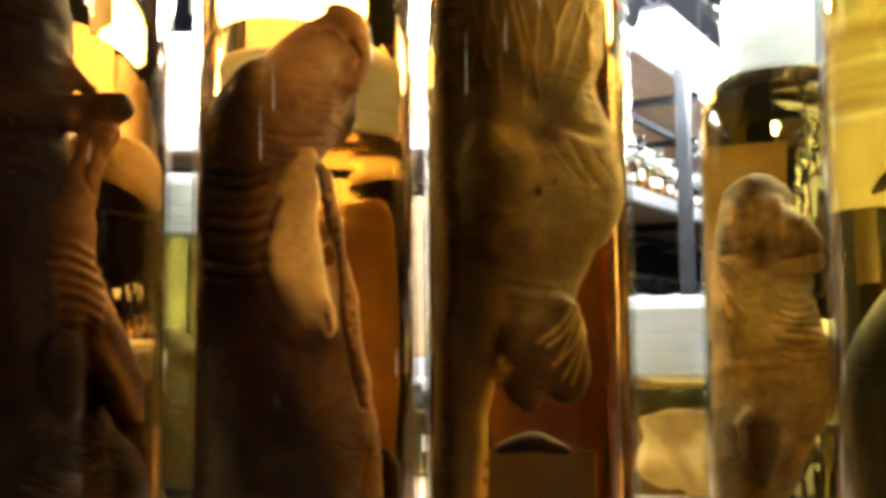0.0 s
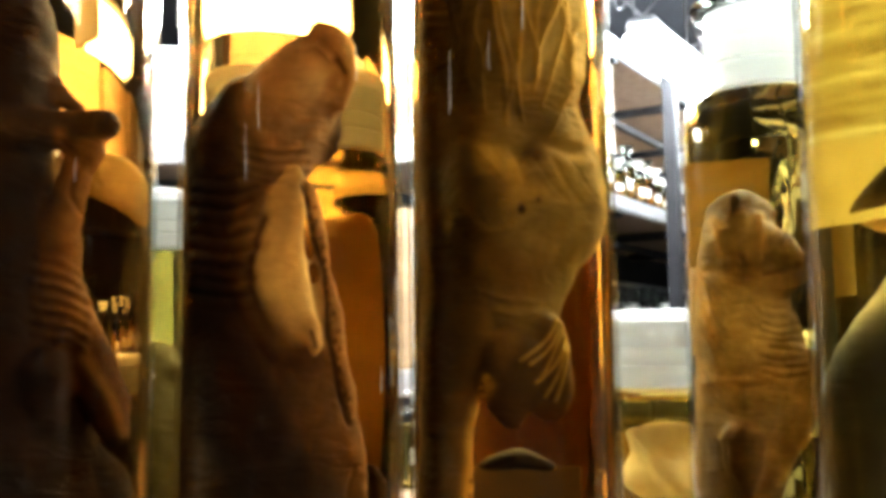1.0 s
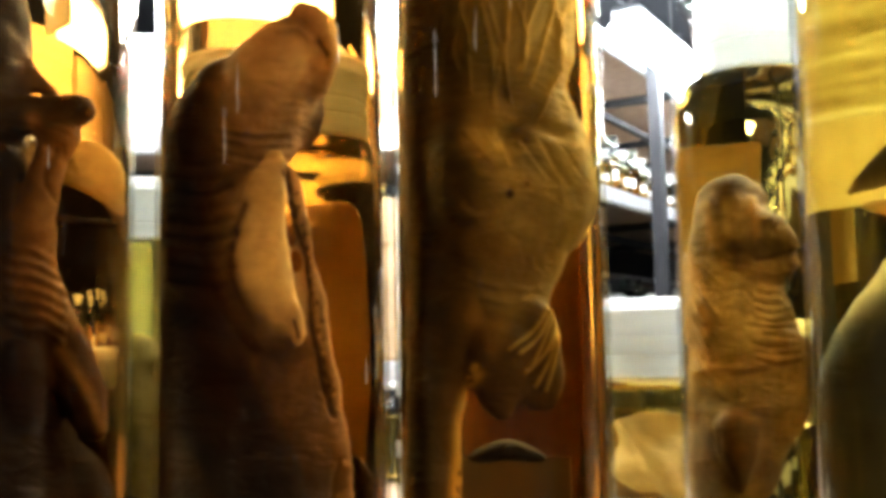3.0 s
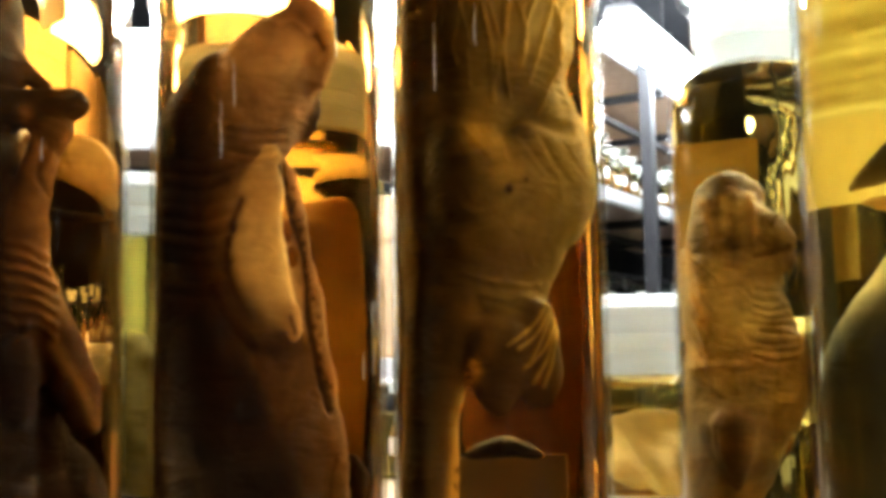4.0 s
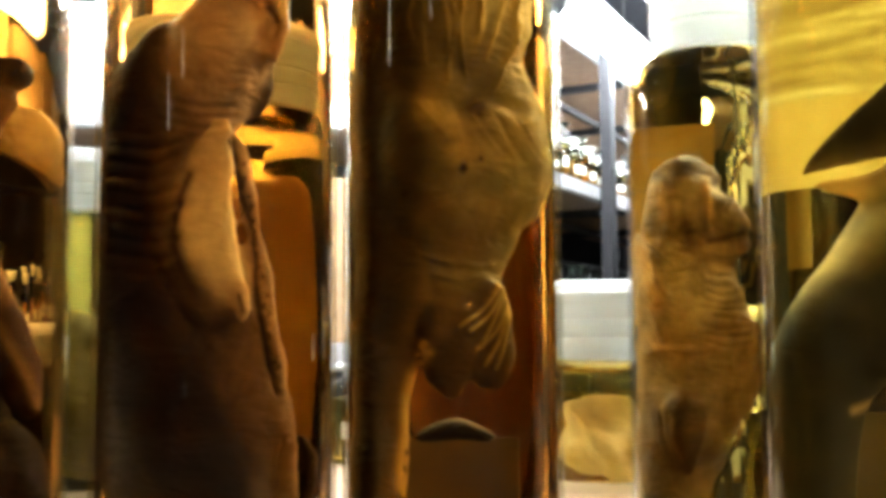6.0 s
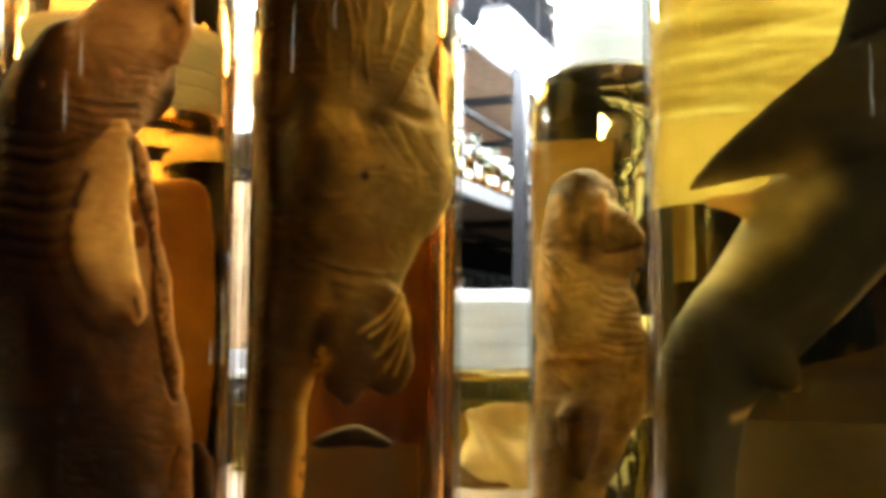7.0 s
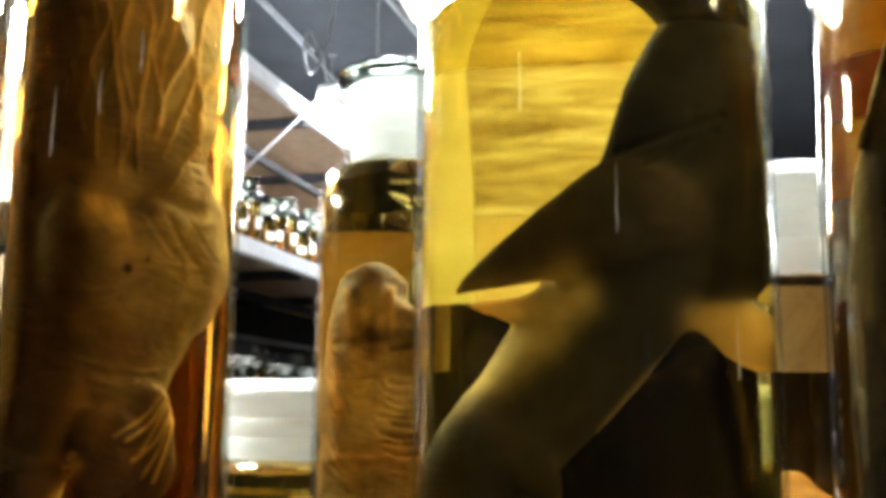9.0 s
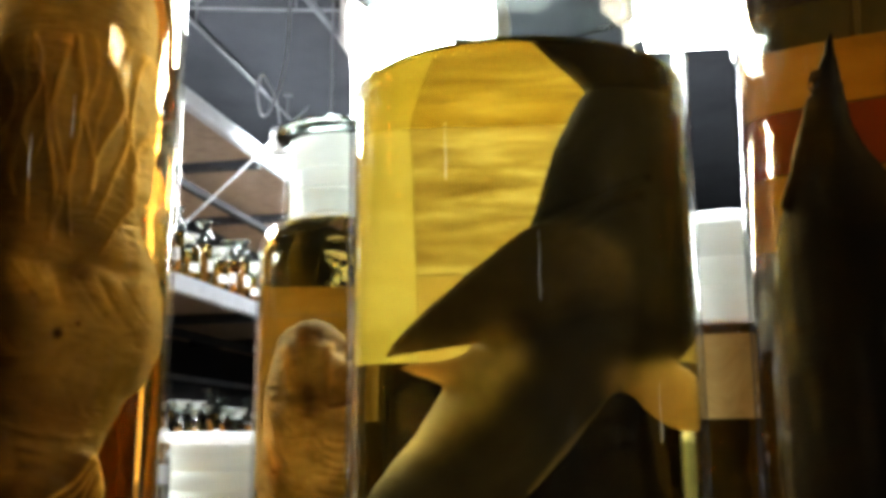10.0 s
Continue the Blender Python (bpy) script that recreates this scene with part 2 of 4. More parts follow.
def specimen(name, at, limbs, material, label, rz=0.0, voxel=0.0015, relief=0.0025, wrinkle=0.0012, folds=(), marks=(), tints=()):
    """One preserved body from soft limbs: each (depth, flatness, tone, [(across, height, half width), ...]) as seen
    through the fluid.
    folds: (height, width, [(across, height), ...]) raised or sunk along lines on the front; marks: (across, height,
    radius, tone);
    tints: (width, tone, [(across, height), ...]), paler or darker streaks: skin marks, but also painted shade and
    highlights."""
    bm = bmesh.new()
    cores = []
    for depth, flat, tone, keys in limbs:
        path = smooth_path([(x / BEND, z, r / BEND) for x, z, r in keys], 6)
        cores.append((np.array([(x, depth, z) for x, z, r in path]), np.array([r for x, z, r in path]), tone))
        first, last = path[0], path[-1]
        d0, d1 = Vector((first[0] - path[1][0], first[1] - path[1][1])), Vector((last[0] - path[-2][0], last[1] - path[-2][1]))
        d0, d1 = d0.normalized(), d1.normalized()
        caps0 = [(first[0] + d0.x * first[2] * e, first[1] + d0.y * first[2] * e, first[2] * q) for e, q in ((0.85, 0.3), (0.6, 0.7), (0.3, 0.93))]
        caps1 = [(last[0] + d1.x * last[2] * e, last[1] + d1.y * last[2] * e, last[2] * q) for e, q in ((0.3, 0.93), (0.6, 0.7), (0.85, 0.3))]
        path = caps0 + path + caps1
        tube(bm, [(x, depth, z) for x, z, r in path], [max(r, 0.0015) for x, z, r in path], 24, flat)
    src = new("tmp", mesh_of("tmp", bm, material))
    for size, rounds in ((0.0032, 12), (voxel, 4)):
        mod = src.modifiers.new("remesh", "REMESH")
        mod.mode, mod.voxel_size = "VOXEL", size
        sm = src.modifiers.new("smooth", "SMOOTH")
        sm.factor, sm.iterations = 0.5, rounds
    dg = bpy.context.evaluated_depsgraph_get()
    me = bpy.data.meshes.new_from_object(src.evaluated_get(dg))
    bpy.data.objects.remove(src)
    n = len(me.vertices)
    co, no = np.empty(n * 3), np.empty(n * 3)
    me.vertices.foreach_get("co", co)
    me.vertex_normals.foreach_get("vector", no)
    co, no = co.reshape(-1, 3), no.reshape(-1, 3)
    low = np.array([noise.fractal(Vector(c) * 26, 0.9, 2.1, 2) for c in co])
    fine = np.array([1 - abs(noise.noise(Vector((c[0] * 55, c[1] * 55, c[2] * 170 + 25 * c[0])) + 0.6 * noise.noise_vector(Vector(c) * 40))) for c in co])
    mask = np.clip(np.array([noise.noise(Vector(c) * 17 + Vector((3, 1, 7))) for c in co]) + 0.35, 0, 1)
    move = relief * np.clip(low, -1.5, 1.5) + wrinkle * mask * (fine - 0.8) * 2
    front = np.clip(0.25 - no[:, 1] * 1.5, 0, 1)
    flank = np.clip(0.8 - no[:, 1] * 1.5, 0, 1)
    px, pz = co[:, 0] * BEND, co[:, 2]
    for high, wide, line in folds:
        near = line_distance(px, pz, line)
        move += front * high * np.exp(-((near / wide) ** 2))
    # limb tones, skin colour and painted shade alike, blended where they meet
    tone_sum, weight = np.zeros((n, 3)), np.zeros(n)
    for pts, rad, tone in cores:
        d = np.full(n, 1e9)
        for q, r in zip(pts, rad):
            d = np.minimum(d, np.linalg.norm(co - q, axis=1) - r)
        w = np.exp(-np.clip(d + 0.03, 0, 1) / 0.004) + 1e-12
        tone_sum += w[:, None] * np.array(tone)
        weight += w
    tones = tone_sum / weight[:, None]
    for wide, tone, line in tints:
        w = (np.exp(-((line_distance(px, pz, line) / wide) ** 2)) * flank)[:, None]
        tones = tones * (1 - w) + w * np.array(tone)
    for mx, mz, mr, tone in marks:
        w = (np.exp(-(((px - mx) ** 2 + (pz - mz) ** 2) / mr**2) ** 2) * front)[:, None]
        tones = tones * (1 - w) + w * np.array(tone)
    co = co + no * move[:, None]
    me.vertices.foreach_set("co", co.ravel())
    att = me.color_attributes.new("pigment_and_shade", "FLOAT_COLOR", "POINT")
    att.data.foreach_set("color", np.c_[tones, np.ones(n)].ravel())
    me.polygons.foreach_set("use_smooth", [True] * len(me.polygons))
    me.materials.clear()
    me.materials.append(material)
    me.name = name
    ob = new(name, me)
    ob.matrix_basis = pose(*at, 0, 0, rz)
    return tagged(ob, label, "specimen")


def facing(x, y):
    """The turn about z that sets a thing's front towards the aisle's viewer side."""
    return math.degrees(math.atan2(-(x - 0.03), y))


SHELF_Z = 1.20


def cylinder_jar(at, r, top, level, fluid, label, base=0.02, wall=0.004, floor_z=SHELF_Z, lid=True):
    """A straight museum cylinder with a thick base, fluid, ground rim and flat lid."""
    x, y = at
    jar = thing("specimen_jar", (x, y, floor_z), label, "jar", "specimen jars on the front shelf")
    h, lv = top - floor_z, level - floor_z
    bm = bmesh.new()
    lathe(bm, [(0, 0), (r - 0.006, 0), (r - 0.001, 0.003), (r, 0.008), (r, h - 0.02), (r + 0.002, h - 0.014), (r + 0.008, h - 0.011), (r + 0.009, h - 0.006), (r + 0.008, h),
               (r - wall, h), (r - wall, h - 0.02), (r - wall, base + 0.006), (r - wall - 0.006, base), (0, base - 0.002)], 96)
    part("glass_body", bm, GLASS, jar, "clear glass cylinder with drips and smears")
    bm = bmesh.new()
    rf = r - wall - 0.0006
    lathe(bm, [(0, base + 0.001), (rf - 0.006, base + 0.001), (rf, base + 0.007), (rf, lv), (rf - 0.0012, lv - 0.002), (rf - 0.005, lv - 0.003), (0, lv - 0.003)], 96)
    f = part("preserving_fluid", bm, fluid, jar)
    f.visible_shadow = False
    if lid:
        bm = bmesh.new()
        lathe(bm, [(0, h + 0.001), (r + 0.007, h + 0.001), (r + 0.009, h + 0.003), (r + 0.009, h + 0.009), (r + 0.006, h + 0.012), (0, h + 0.012)], 64)
        part("lid", bm, RIM, jar, "flat ground-glass lid").visible_shadow = False
    return jar


def stopper_bottle(at, r, shoulder, neck_z, top, fluid, label, neck=0.05, floor_z=SHELF_Z, level=None, seg=64, head=None, group="stoppered bottles behind the front row"):
    """A shouldered bottle with a frosted ground-glass stopper."""
    x, y = at
    jar = thing("stoppered_bottle", (x, y, floor_z), label, "bottle", group)
    s, n, h = shoulder - floor_z, neck_z - floor_z, top - floor_z
    w = 0.003
    dn = n - s
    outer = [(0, 0), (r - 0.004, 0), (r, 0.006), (r, s)] + [(neck + (r - neck) * math.cos(a), s + dn * math.sin(a)) for a in (0.35, 0.7, 1.05, 1.3)] + [(neck + 0.001, n)]
    rimz = h - 0.028
    outer += [(neck, rimz), (neck + 0.003, rimz + 0.004), (neck + 0.009, rimz + 0.007), (neck + 0.010, rimz + 0.011), (neck + 0.007, rimz + 0.014), (neck - w, rimz + 0.014)]
    inner = [(neck - w, n)] + [(neck - w + (r - neck) * math.cos(a), s + (dn - w) * math.sin(a)) for a in (1.3, 1.05, 0.7, 0.35)] + [(r - w, s), (r - w, 0.012), (0, 0.012)]
    bm = lathe(bmesh.new(), outer + inner, seg)
    part("glass_body", bm, GLASS, jar, "clear shouldered glass")
    rf = r - w - 0.0006
    top_f = (level - floor_z) if level else n - 0.003
    prof = [(0, 0.013), (rf - 0.002, 0.013), (rf, 0.016)]
    if top_f > s:
        prof += [(rf, s)] + [(neck - w - 0.0006 + (r - neck) * math.cos(a), s + (dn - w - 0.0006) * math.sin(a)) for a in (0.35, 0.7, 1.05, 1.3)] + [(0, s + (dn - w - 0.001) * math.sin(1.3))]
    else:
        prof += [(rf, top_f), (0, top_f)]
    f = part("preserving_fluid", lathe(bmesh.new(), prof, seg), fluid, jar)
    f.visible_shadow = False
    bm = lathe(bmesh.new(), [(0, n + 0.0005), (neck - w - 0.003, n + 0.0005)] + [(neck - w - 0.002 - q, n + (rimz - n) * f) for f, q in ((0.36, 0), (0.4, 0.002), (0.44, 0), (0.7, 0), (0.74, 0.002), (0.78, 0))] + [(neck - w - 0.001, rimz + 0.0142), (0, rimz + 0.0142)], seg)
    plug = part("stopper", bm, FROST, jar, "frosted ground-glass stopper")
    bm = lathe(bmesh.new(), [(0, rimz + 0.0145), (neck - w - 0.001, rimz + 0.0145), (neck - 0.001, rimz + 0.0165), (neck + 0.006, rimz + 0.018), (neck + 0.009, rimz + 0.022), (neck + 0.008, h - 0.002), (neck + 0.004, h), (neck * 0.5, h - 0.003), (0, h - 0.004)], seg)
    part("stopper_head", bm, head or FROST, plug, "clear glass head" if head else "").visible_shadow = head is None
    return jar


def label_sheet(parent, r, z0, z1, a0, a1, material=PAPER, lines=4, turn=0.0):
    """A paper label that follows the glass, with lines of writing too faint to read. Also makes the plain sheets that
    stand in for glow in jar e.
    """
    bm = bmesh.new()
    n = 14
    cols = []
    for i in range(n + 1):
        a = radians(a0 + (a1 - a0) * i / n)
        cols.append([bm.verts.new((q * math.sin(a), -q * math.cos(a), z)) for q, z in ((r, z0), (r, z1), (r - 0.0006, z1), (r - 0.0006, z0))])
    for a, b in zip(cols, cols[1:]):
        for k in range(4):
            bm.faces.new((a[k], a[(k + 1) % 4], b[(k + 1) % 4], b[k]))
    bm.faces.new(cols[0])
    bm.faces.new(cols[-1][::-1])
    lab = part("paper_label", bm, material, parent, "yellowed paper label with faded writing, or plain sheet added for glow")
    lab.rotation_euler.z = radians(turn)
    for k in range(lines):
        z = z1 - (z1 - z0) * (k + 0.8) / (lines + 0.6)
        t = (z1 - z0) / (lines + 1) * 0.05
        m = a0 + (a1 - a0) * 0.12
        e = a1 - (a1 - a0) * (0.12 + 0.18 * ((k * 37) % 3) / 2)
        bm = bmesh.new()
        cols = []
        for i in range(9):
            a = radians(m + (e - m) * i / 8)
            cols.append([bm.verts.new((q * math.sin(a), -q * math.cos(a), zz)) for q, zz in ((r + 0.0006, z - t), (r + 0.0006, z + t), (r - 0.0002, z + t), (r - 0.0002, z - t))])
        for a, b in zip(cols, cols[1:]):
            for q in range(4):
                bm.faces.new((a[q], a[(q + 1) % 4], b[(q + 1) % 4], b[q]))
        bm.faces.new(cols[0])
        bm.faces.new(cols[-1][::-1])
        part("writing_line", bm, INK, lab)
    return lab


# ---- the room ----
def slab(name, lo, hi, material, label):
    ob = part(name, box(bmesh.new(), lo, hi), material, None, "", False)
    return tagged(ob, label, name.split("_")[0], kind="structure")


slab("floor", (-5, -3, -0.1), (6, 9, 0), FLOORM, "grey screed floor of the collection store")
slab("ceiling", (-5, -3, 2.95), (6, 9, 3.05), CEIL, "dark painted ceiling of the collection store")
slab("wall_north", (-5, 9, 0), (6, 9.15, 2.95), WALLM, "dark painted back wall of the store")
slab("wall_south", (-5, -3.15, 0), (6, -3, 2.95), WALLM, "dark painted wall behind the viewer")
slab("wall_west", (-5.15, -3, 0), (-5, 9, 2.95), WALLM, "dark painted side wall")
slab("wall_east", (6, -3, 0), (6.15, 9, 2.95), WALLM, "dark painted side wall")


def luminaire(a, b, z, width=0.14, lamp=None, group="ceiling luminaires"):
    """A long lamp from a to b: housing, end caps, glowing diffuser, two hangers."""
    d = Vector((b[0] - a[0], b[1] - a[1], 0))
    n = d.length
    lam = thing("ceiling_luminaire", (*a, z), "long white fluorescent luminaire hung below the ceiling, switched on", "luminaire", group, rz=math.degrees(math.atan2(d.y, d.x)))
    part("housing", box(bmesh.new(), (0.01, -width * 0.35, 0.052), (n - 0.01, width * 0.35, 0.075), 0.006), STEEL, lam, "grey sheet-metal housing")
    part("diffuser", box(bmesh.new(), (0.012, -width / 2 + 0.006, -0.02), (n - 0.012, width / 2 - 0.006, 0.0515), 0.02), lamp or LAMP, lam, "glowing white diffuser")
    for x in (0.0, n - 0.012):
        part("end_cap", box(bmesh.new(), (x, -width / 2, -0.022), (x + 0.012, width / 2 - 0.02, 0.05), 0.003), WHITEP, lam)
    for x in (n * 0.2, n * 0.8):
        part("hanger", lathe(bmesh.new(), [(0, 0.076), (0.004, 0.076), (0.004, 2.949 - z), (0, 2.949 - z)], 8), STEEL, lam).location = (x, 0, 0)
    return lam


luminaire((0.59, 2.63), (1.75, 4.49), 2.25, 0.12, LAMP_FAR)
luminaire((0.43, 1.30), (0.63, 1.185), 2.0, 0.13)
luminaire((0.77, 1.104), (1.02, 0.96), 2.0, 0.13)
# unseen lamp, added to light jar a from behind
luminaire((-1.0, 1.53), (-0.72, 1.52), 1.925, 0.12)
luminaire((-0.39, 1.52), (0.15, 1.5), 1.925, 0.12)
luminaire((1.6, -1.4), (2.7, -0.7), 2.75, 0.16, LAMP_AISLE)


# ---- front shelf ----
shelf = thing("front_shelf", (0, 0, SHELF_Z), "brown board shelf carrying the large specimen jars", "shelf")
part("board", box(bmesh.new(), (-1.6, 0.36, -0.03), (2.0, 1.5, 0), 0.003), SHELFM, shelf)
for x in (-1.58, 1.94):
    for y in (0.38, 1.49):
        part("post", box(bmesh.new(), (x, y, -SHELF_Z), (x + 0.04, y + 0.04, 1.6), 0.003), BLACK, shelf)


# ---- rack behind, running off along U ----
U, N = Vector((0.53, 0.848, 0)), Vector((-0.848, 0.53, 0))
rack = thing("storage_rack", (0, 0, 0), "black steel rack with chipboard shelves full of small bottles", "rack", rz=math.degrees(math.atan2(U.y, U.x)))
S0, S1, N0, N1 = 1.9, 5.2, 1.0, 1.6
LEVELS = (0.75, 1.38, 1.83, 2.30)
for z in LEVELS:
    part("shelf_board", box(bmesh.new(), (S0, N0 + 0.03, z - 0.022), (S1, N1, z), 0.002), CHIP, rack, "pale chipboard shelf board")
    part("front_rail", box(bmesh.new(), (S0, N0, z - 0.04), (S1, N0 + 0.0285, z + 0.004), 0.003), GREYP, rack, "grey steel edge rail")
for s in (S0, 3.02, S1):
    for n in (N0 - 0.045, N1 + 0.003):
        part("post", box(bmesh.new(), (s, n, 0), (s + 0.05, n + 0.04, 2.31), 0.003), BLACK, rack, "black perforated steel post")


def rack_point(s, n, z):
    p = U * s + N * n
    return (p.x, p.y, z)


def small_vial(h, r, fluid, capped, seg=20):
    v = thing("small_bottle", (0, 0, 0), "small clear glass specimen bottle with amber fluid on the rack", "bottle", "small bottles on the rack")
    b = [(0, 0), (r - 0.002, 0), (r, 0.003), (r, h * 0.74), (r * 0.85, h * 0.82), (r * 0.6, h * 0.86), (r * 0.6, h * 0.93), (r * 0.75, h * 0.94), (r * 0.75, h * 0.97), (r * 0.5, h * 0.97), (r * 0.5, h * 0.86), (r * 0.78, h * 0.8), (r - 0.0025, h * 0.73), (r - 0.0025, 0.004), (0, 0.004)]
    part("glass_body", lathe(bmesh.new(), b, seg), GLASS, v)
    f = part("preserving_fluid", lathe(bmesh.new(), [(0, 0.0045), (r - 0.003, 0.0045), (r - 0.003, h * 0.66), (0, h * 0.66)], seg), fluid, v)
    f.visible_shadow = False
    part("stopper", lathe(bmesh.new(), [(0, h * 0.87), (r * 0.48, h * 0.87), (r * 0.48, h * 0.972), (r * 0.8, h * 0.974), (r * 0.8, h), (0, h)], seg), FROST if capped else RIM, v)
    bm = bmesh.new()
    tube(bm, [(0, 0, h * 0.08), (r * 0.1, 0, h * 0.25), (0, 0, h * 0.42), (-r * 0.1, 0, h * 0.58)], [r * 0.2, r * 0.4, r * 0.36, r * 0.15], 10)
    part("content", bm, SKIN_SMALL, v, "brownish preserved content")
    lab = part("paper_label", box(bmesh.new(), (-r * 0.35, -r - 0.0012, h * 0.28), (r * 0.35, -r + 0.0008, h * 0.44)), WHITEP, v)
    return v


SKIN_SMALL = skin("small_tissue", (0.12, 0.06, 0.025), (0.28, 0.15, 0.06), (0.42, 0.26, 0.12), through_light=0.4, pigment_and_shade=False)
rng = random.Random(4)
kinds = [small_vial(0.18, 0.033, AMBER, False), small_vial(0.16, 0.035, PALE, True), small_vial(0.2, 0.03, ORANGE, False), small_vial(0.14, 0.037, STRAW, True)]
used = set()


def put_vial(m):
    k = rng.randrange(4)
    if k in used:
        copy_thing(kinds[k], m)
    else:
        kinds[k].matrix_basis = m
        used.add(k)


for z, lo, hi, back in ((LEVELS[2], 2.02, 4.8, 2), (LEVELS[1], 2.02, 4.8, 2)):
    s = lo
    while s < hi:
        for row in range(back):
            put_vial(Matrix.Translation(rack_point(s + rng.uniform(-0.008, 0.008), N0 + 0.08 + row * 0.1, z + 0.0005)) @ pose(0, 0, 0, 0, 0, rng.uniform(-25, 25) + 20))
        s += 0.088

part("back_panel", box(bmesh.new(), (S0 + 0.06, N1 + 0.004, 1.36), (S1, N1 + 0.012, 2.0), 0.001), BLACK, rack, "black sheet-metal back panel")
part("back_rail", box(bmesh.new(), (S0 + 0.06, N1 - 0.03, 1.66), (S1, N1 - 0.005, 1.68), 0.002), STEEL, rack)

part("stay", tube(bmesh.new(), [(2.09, N0 - 0.05, 1.938), (2.91, N0 - 0.05, 2.508)], [0.004, 0.004], 8), STEEL, rack, "thin bright steel stay")
part("stay", tube(bmesh.new(), [(2.0, N0 - 0.052, 2.432), (2.545, N0 - 0.052, 2.423)], [0.003, 0.003], 8), STEEL, rack)
cable = part("hanging_cable", tube(bmesh.new(), smooth_path([(0, 0, 0.52), (-0.02, 0, 0.2), (-0.12, 0, 0), (-0.2, 0, -0.06), (-0.24, 0, 0), (-0.2, 0, 0.06), (-0.1, 0, 0.02), (-0.06, 0, -0.04)], 6), [0.004] * 43, 8), STEEL)
cable.matrix_basis = Matrix.Translation(rack_point(2.7, N0 - 0.06, 2.4)) @ pose(0, 0, 0, 0, 0, 58)
tagged(cable, "looped grey cable hanging from the ceiling beside the rack", "cable")


def ceiling_rail(a, b, z, r, label):
    """A thin tube below the ceiling on short drop clips."""
    rail = thing("ceiling_rail", (*a, z), label, "rail", "steel rails below the ceiling")
    d = (b[0] - a[0], b[1] - a[1], 0.0)
    part("tube", tube(bmesh.new(), [(0, 0, 0), d], [r, r], 10), STEEL, rail)
    for f in (0.1, 0.5, 0.9):
        clip = lathe(bmesh.new(), [(0, r * 0.8), (0.004, r * 0.8), (0.004, 2.944 - z), (0.02, 2.944 - z), (0.02, 2.949 - z), (0, 2.949 - z)], 10)
        part("drop_clip", clip, STEEL, rail).location = (d[0] * f, d[1] * f, 0)


ceiling_rail((0.27, 3.02), (1.5, 5.1), 2.85, 0.007, "thin grey steel rail running along below the ceiling")
ceiling_rail((0.62, 2.77), (1.9, 4.63), 2.85, 0.012, "thicker grey steel rail running along below the ceiling")
ceiling_rail((0.1, 3.233), (1.3, 2.833), 2.87, 0.005, "thin grey steel rail crossing below the ceiling")

# rack on the other side of the aisle, square to the viewer
side_rack = thing("storage_rack", (-2.7, 1.72, 0), "black steel rack with boards, bottles and white boxes", "rack")
for z in (0.7, 1.36, 1.785, 2.35):
    part("shelf_board", box(bmesh.new(), (0, 0.025, z - 0.02), (2.8, 0.33, z), 0.002), CHIP, side_rack, "pale chipboard shelf board")
    part("front_rail", box(bmesh.new(), (0, 0, z - 0.045), (2.8, 0.0245, z + 0.003), 0.003), STEEL, side_rack)
for x in (-0.042, 2.802):
    for y in (0.0, 0.29):
        part("post", box(bmesh.new(), (x, y, 0), (x + 0.04, y + 0.04, 2.7), 0.003), BLACK, side_rack)
for i in range(16):
    for row in range(2):
        put_vial(Matrix.Translation((-2.62 + i * 0.105 + rng.uniform(-0.01, 0.01), 1.80 + row * 0.12, 1.3605)) @ pose(0, 0, 0, 0, 0, rng.uniform(-25, 25)))


def white_box(x, y, z, w, d, h, m=None):
    b = thing("storage_box", (x, y, z), ("brown" if m else "white") + " cardboard storage box with lid standing on the rack", "box", "boxes on the rack")
    m = m or WHITEP
    part("body", box(bmesh.new(), (-w / 2, -d / 2, 0), (w / 2, d / 2, h * 0.72), 0.002), m, b)
    part("lid", box(bmesh.new(), (-w / 2 - 0.003, -d / 2 - 0.003, h * 0.7205), (w / 2 + 0.003, d / 2 + 0.003, h), 0.002), m, b)


# kraft and card boxes are unseen, coloured to tone the ground behind the jars
for i in range(8):
    white_box(-2.5 + i * 0.335, 1.9, 1.7855, 0.3, 0.24, 0.19 + 0.02 * (i % 2), CARD if i == 7 else KRAFT if i in (3, 4, 5) else None)
# lower row is added: white ones reflect light through the orange bottle
for i in range(3):
    white_box(-0.68 + i * 0.32, 1.9, 1.3605, 0.3, 0.24, 0.3, CARD if i > 1 else None)

# bearers under the boards, and a slack steel stay across the rack front
for z in (LEVELS[2], LEVELS[3]):
    for sx in (2.15, 2.7, 3.4, 4.2):
        part("bearer", box(bmesh.new(), (sx, N0 + 0.031, z - 0.05), (sx + 0.03, N1 - 0.032, z - 0.0225), 0.002), BLACK, rack, "black steel bearer")
    part("bearer", box(bmesh.new(), (S0, N0 + 0.3, z - 0.075), (S1, N0 + 0.33, z - 0.0505), 0.002), BLACK, rack)

# ---- front row jars ----
A, B, C, D, E, F = (-0.370, 0.90), (-0.1157, 0.812), (0.067, 0.76), (0.298, 0.838), (0.3615, 0.594), (0.638, 0.517)
jar_a = cylinder_jar(A, 0.110, 1.86, 1.80, RUSSET, "tall glass cylinder jar with dark brown specimen in amber fluid")
jar_b = cylinder_jar(B, 0.094, 1.86, 1.80, RUSSET, "tall glass cylinder jar with a brown wrinkled specimen in amber fluid", base=0.02)
jar_c = cylinder_jar(C, 0.0825, 1.88, 1.82, BROWN, "tall glass cylinder jar with an olive wrinkled specimen in brown fluid", base=0.02)
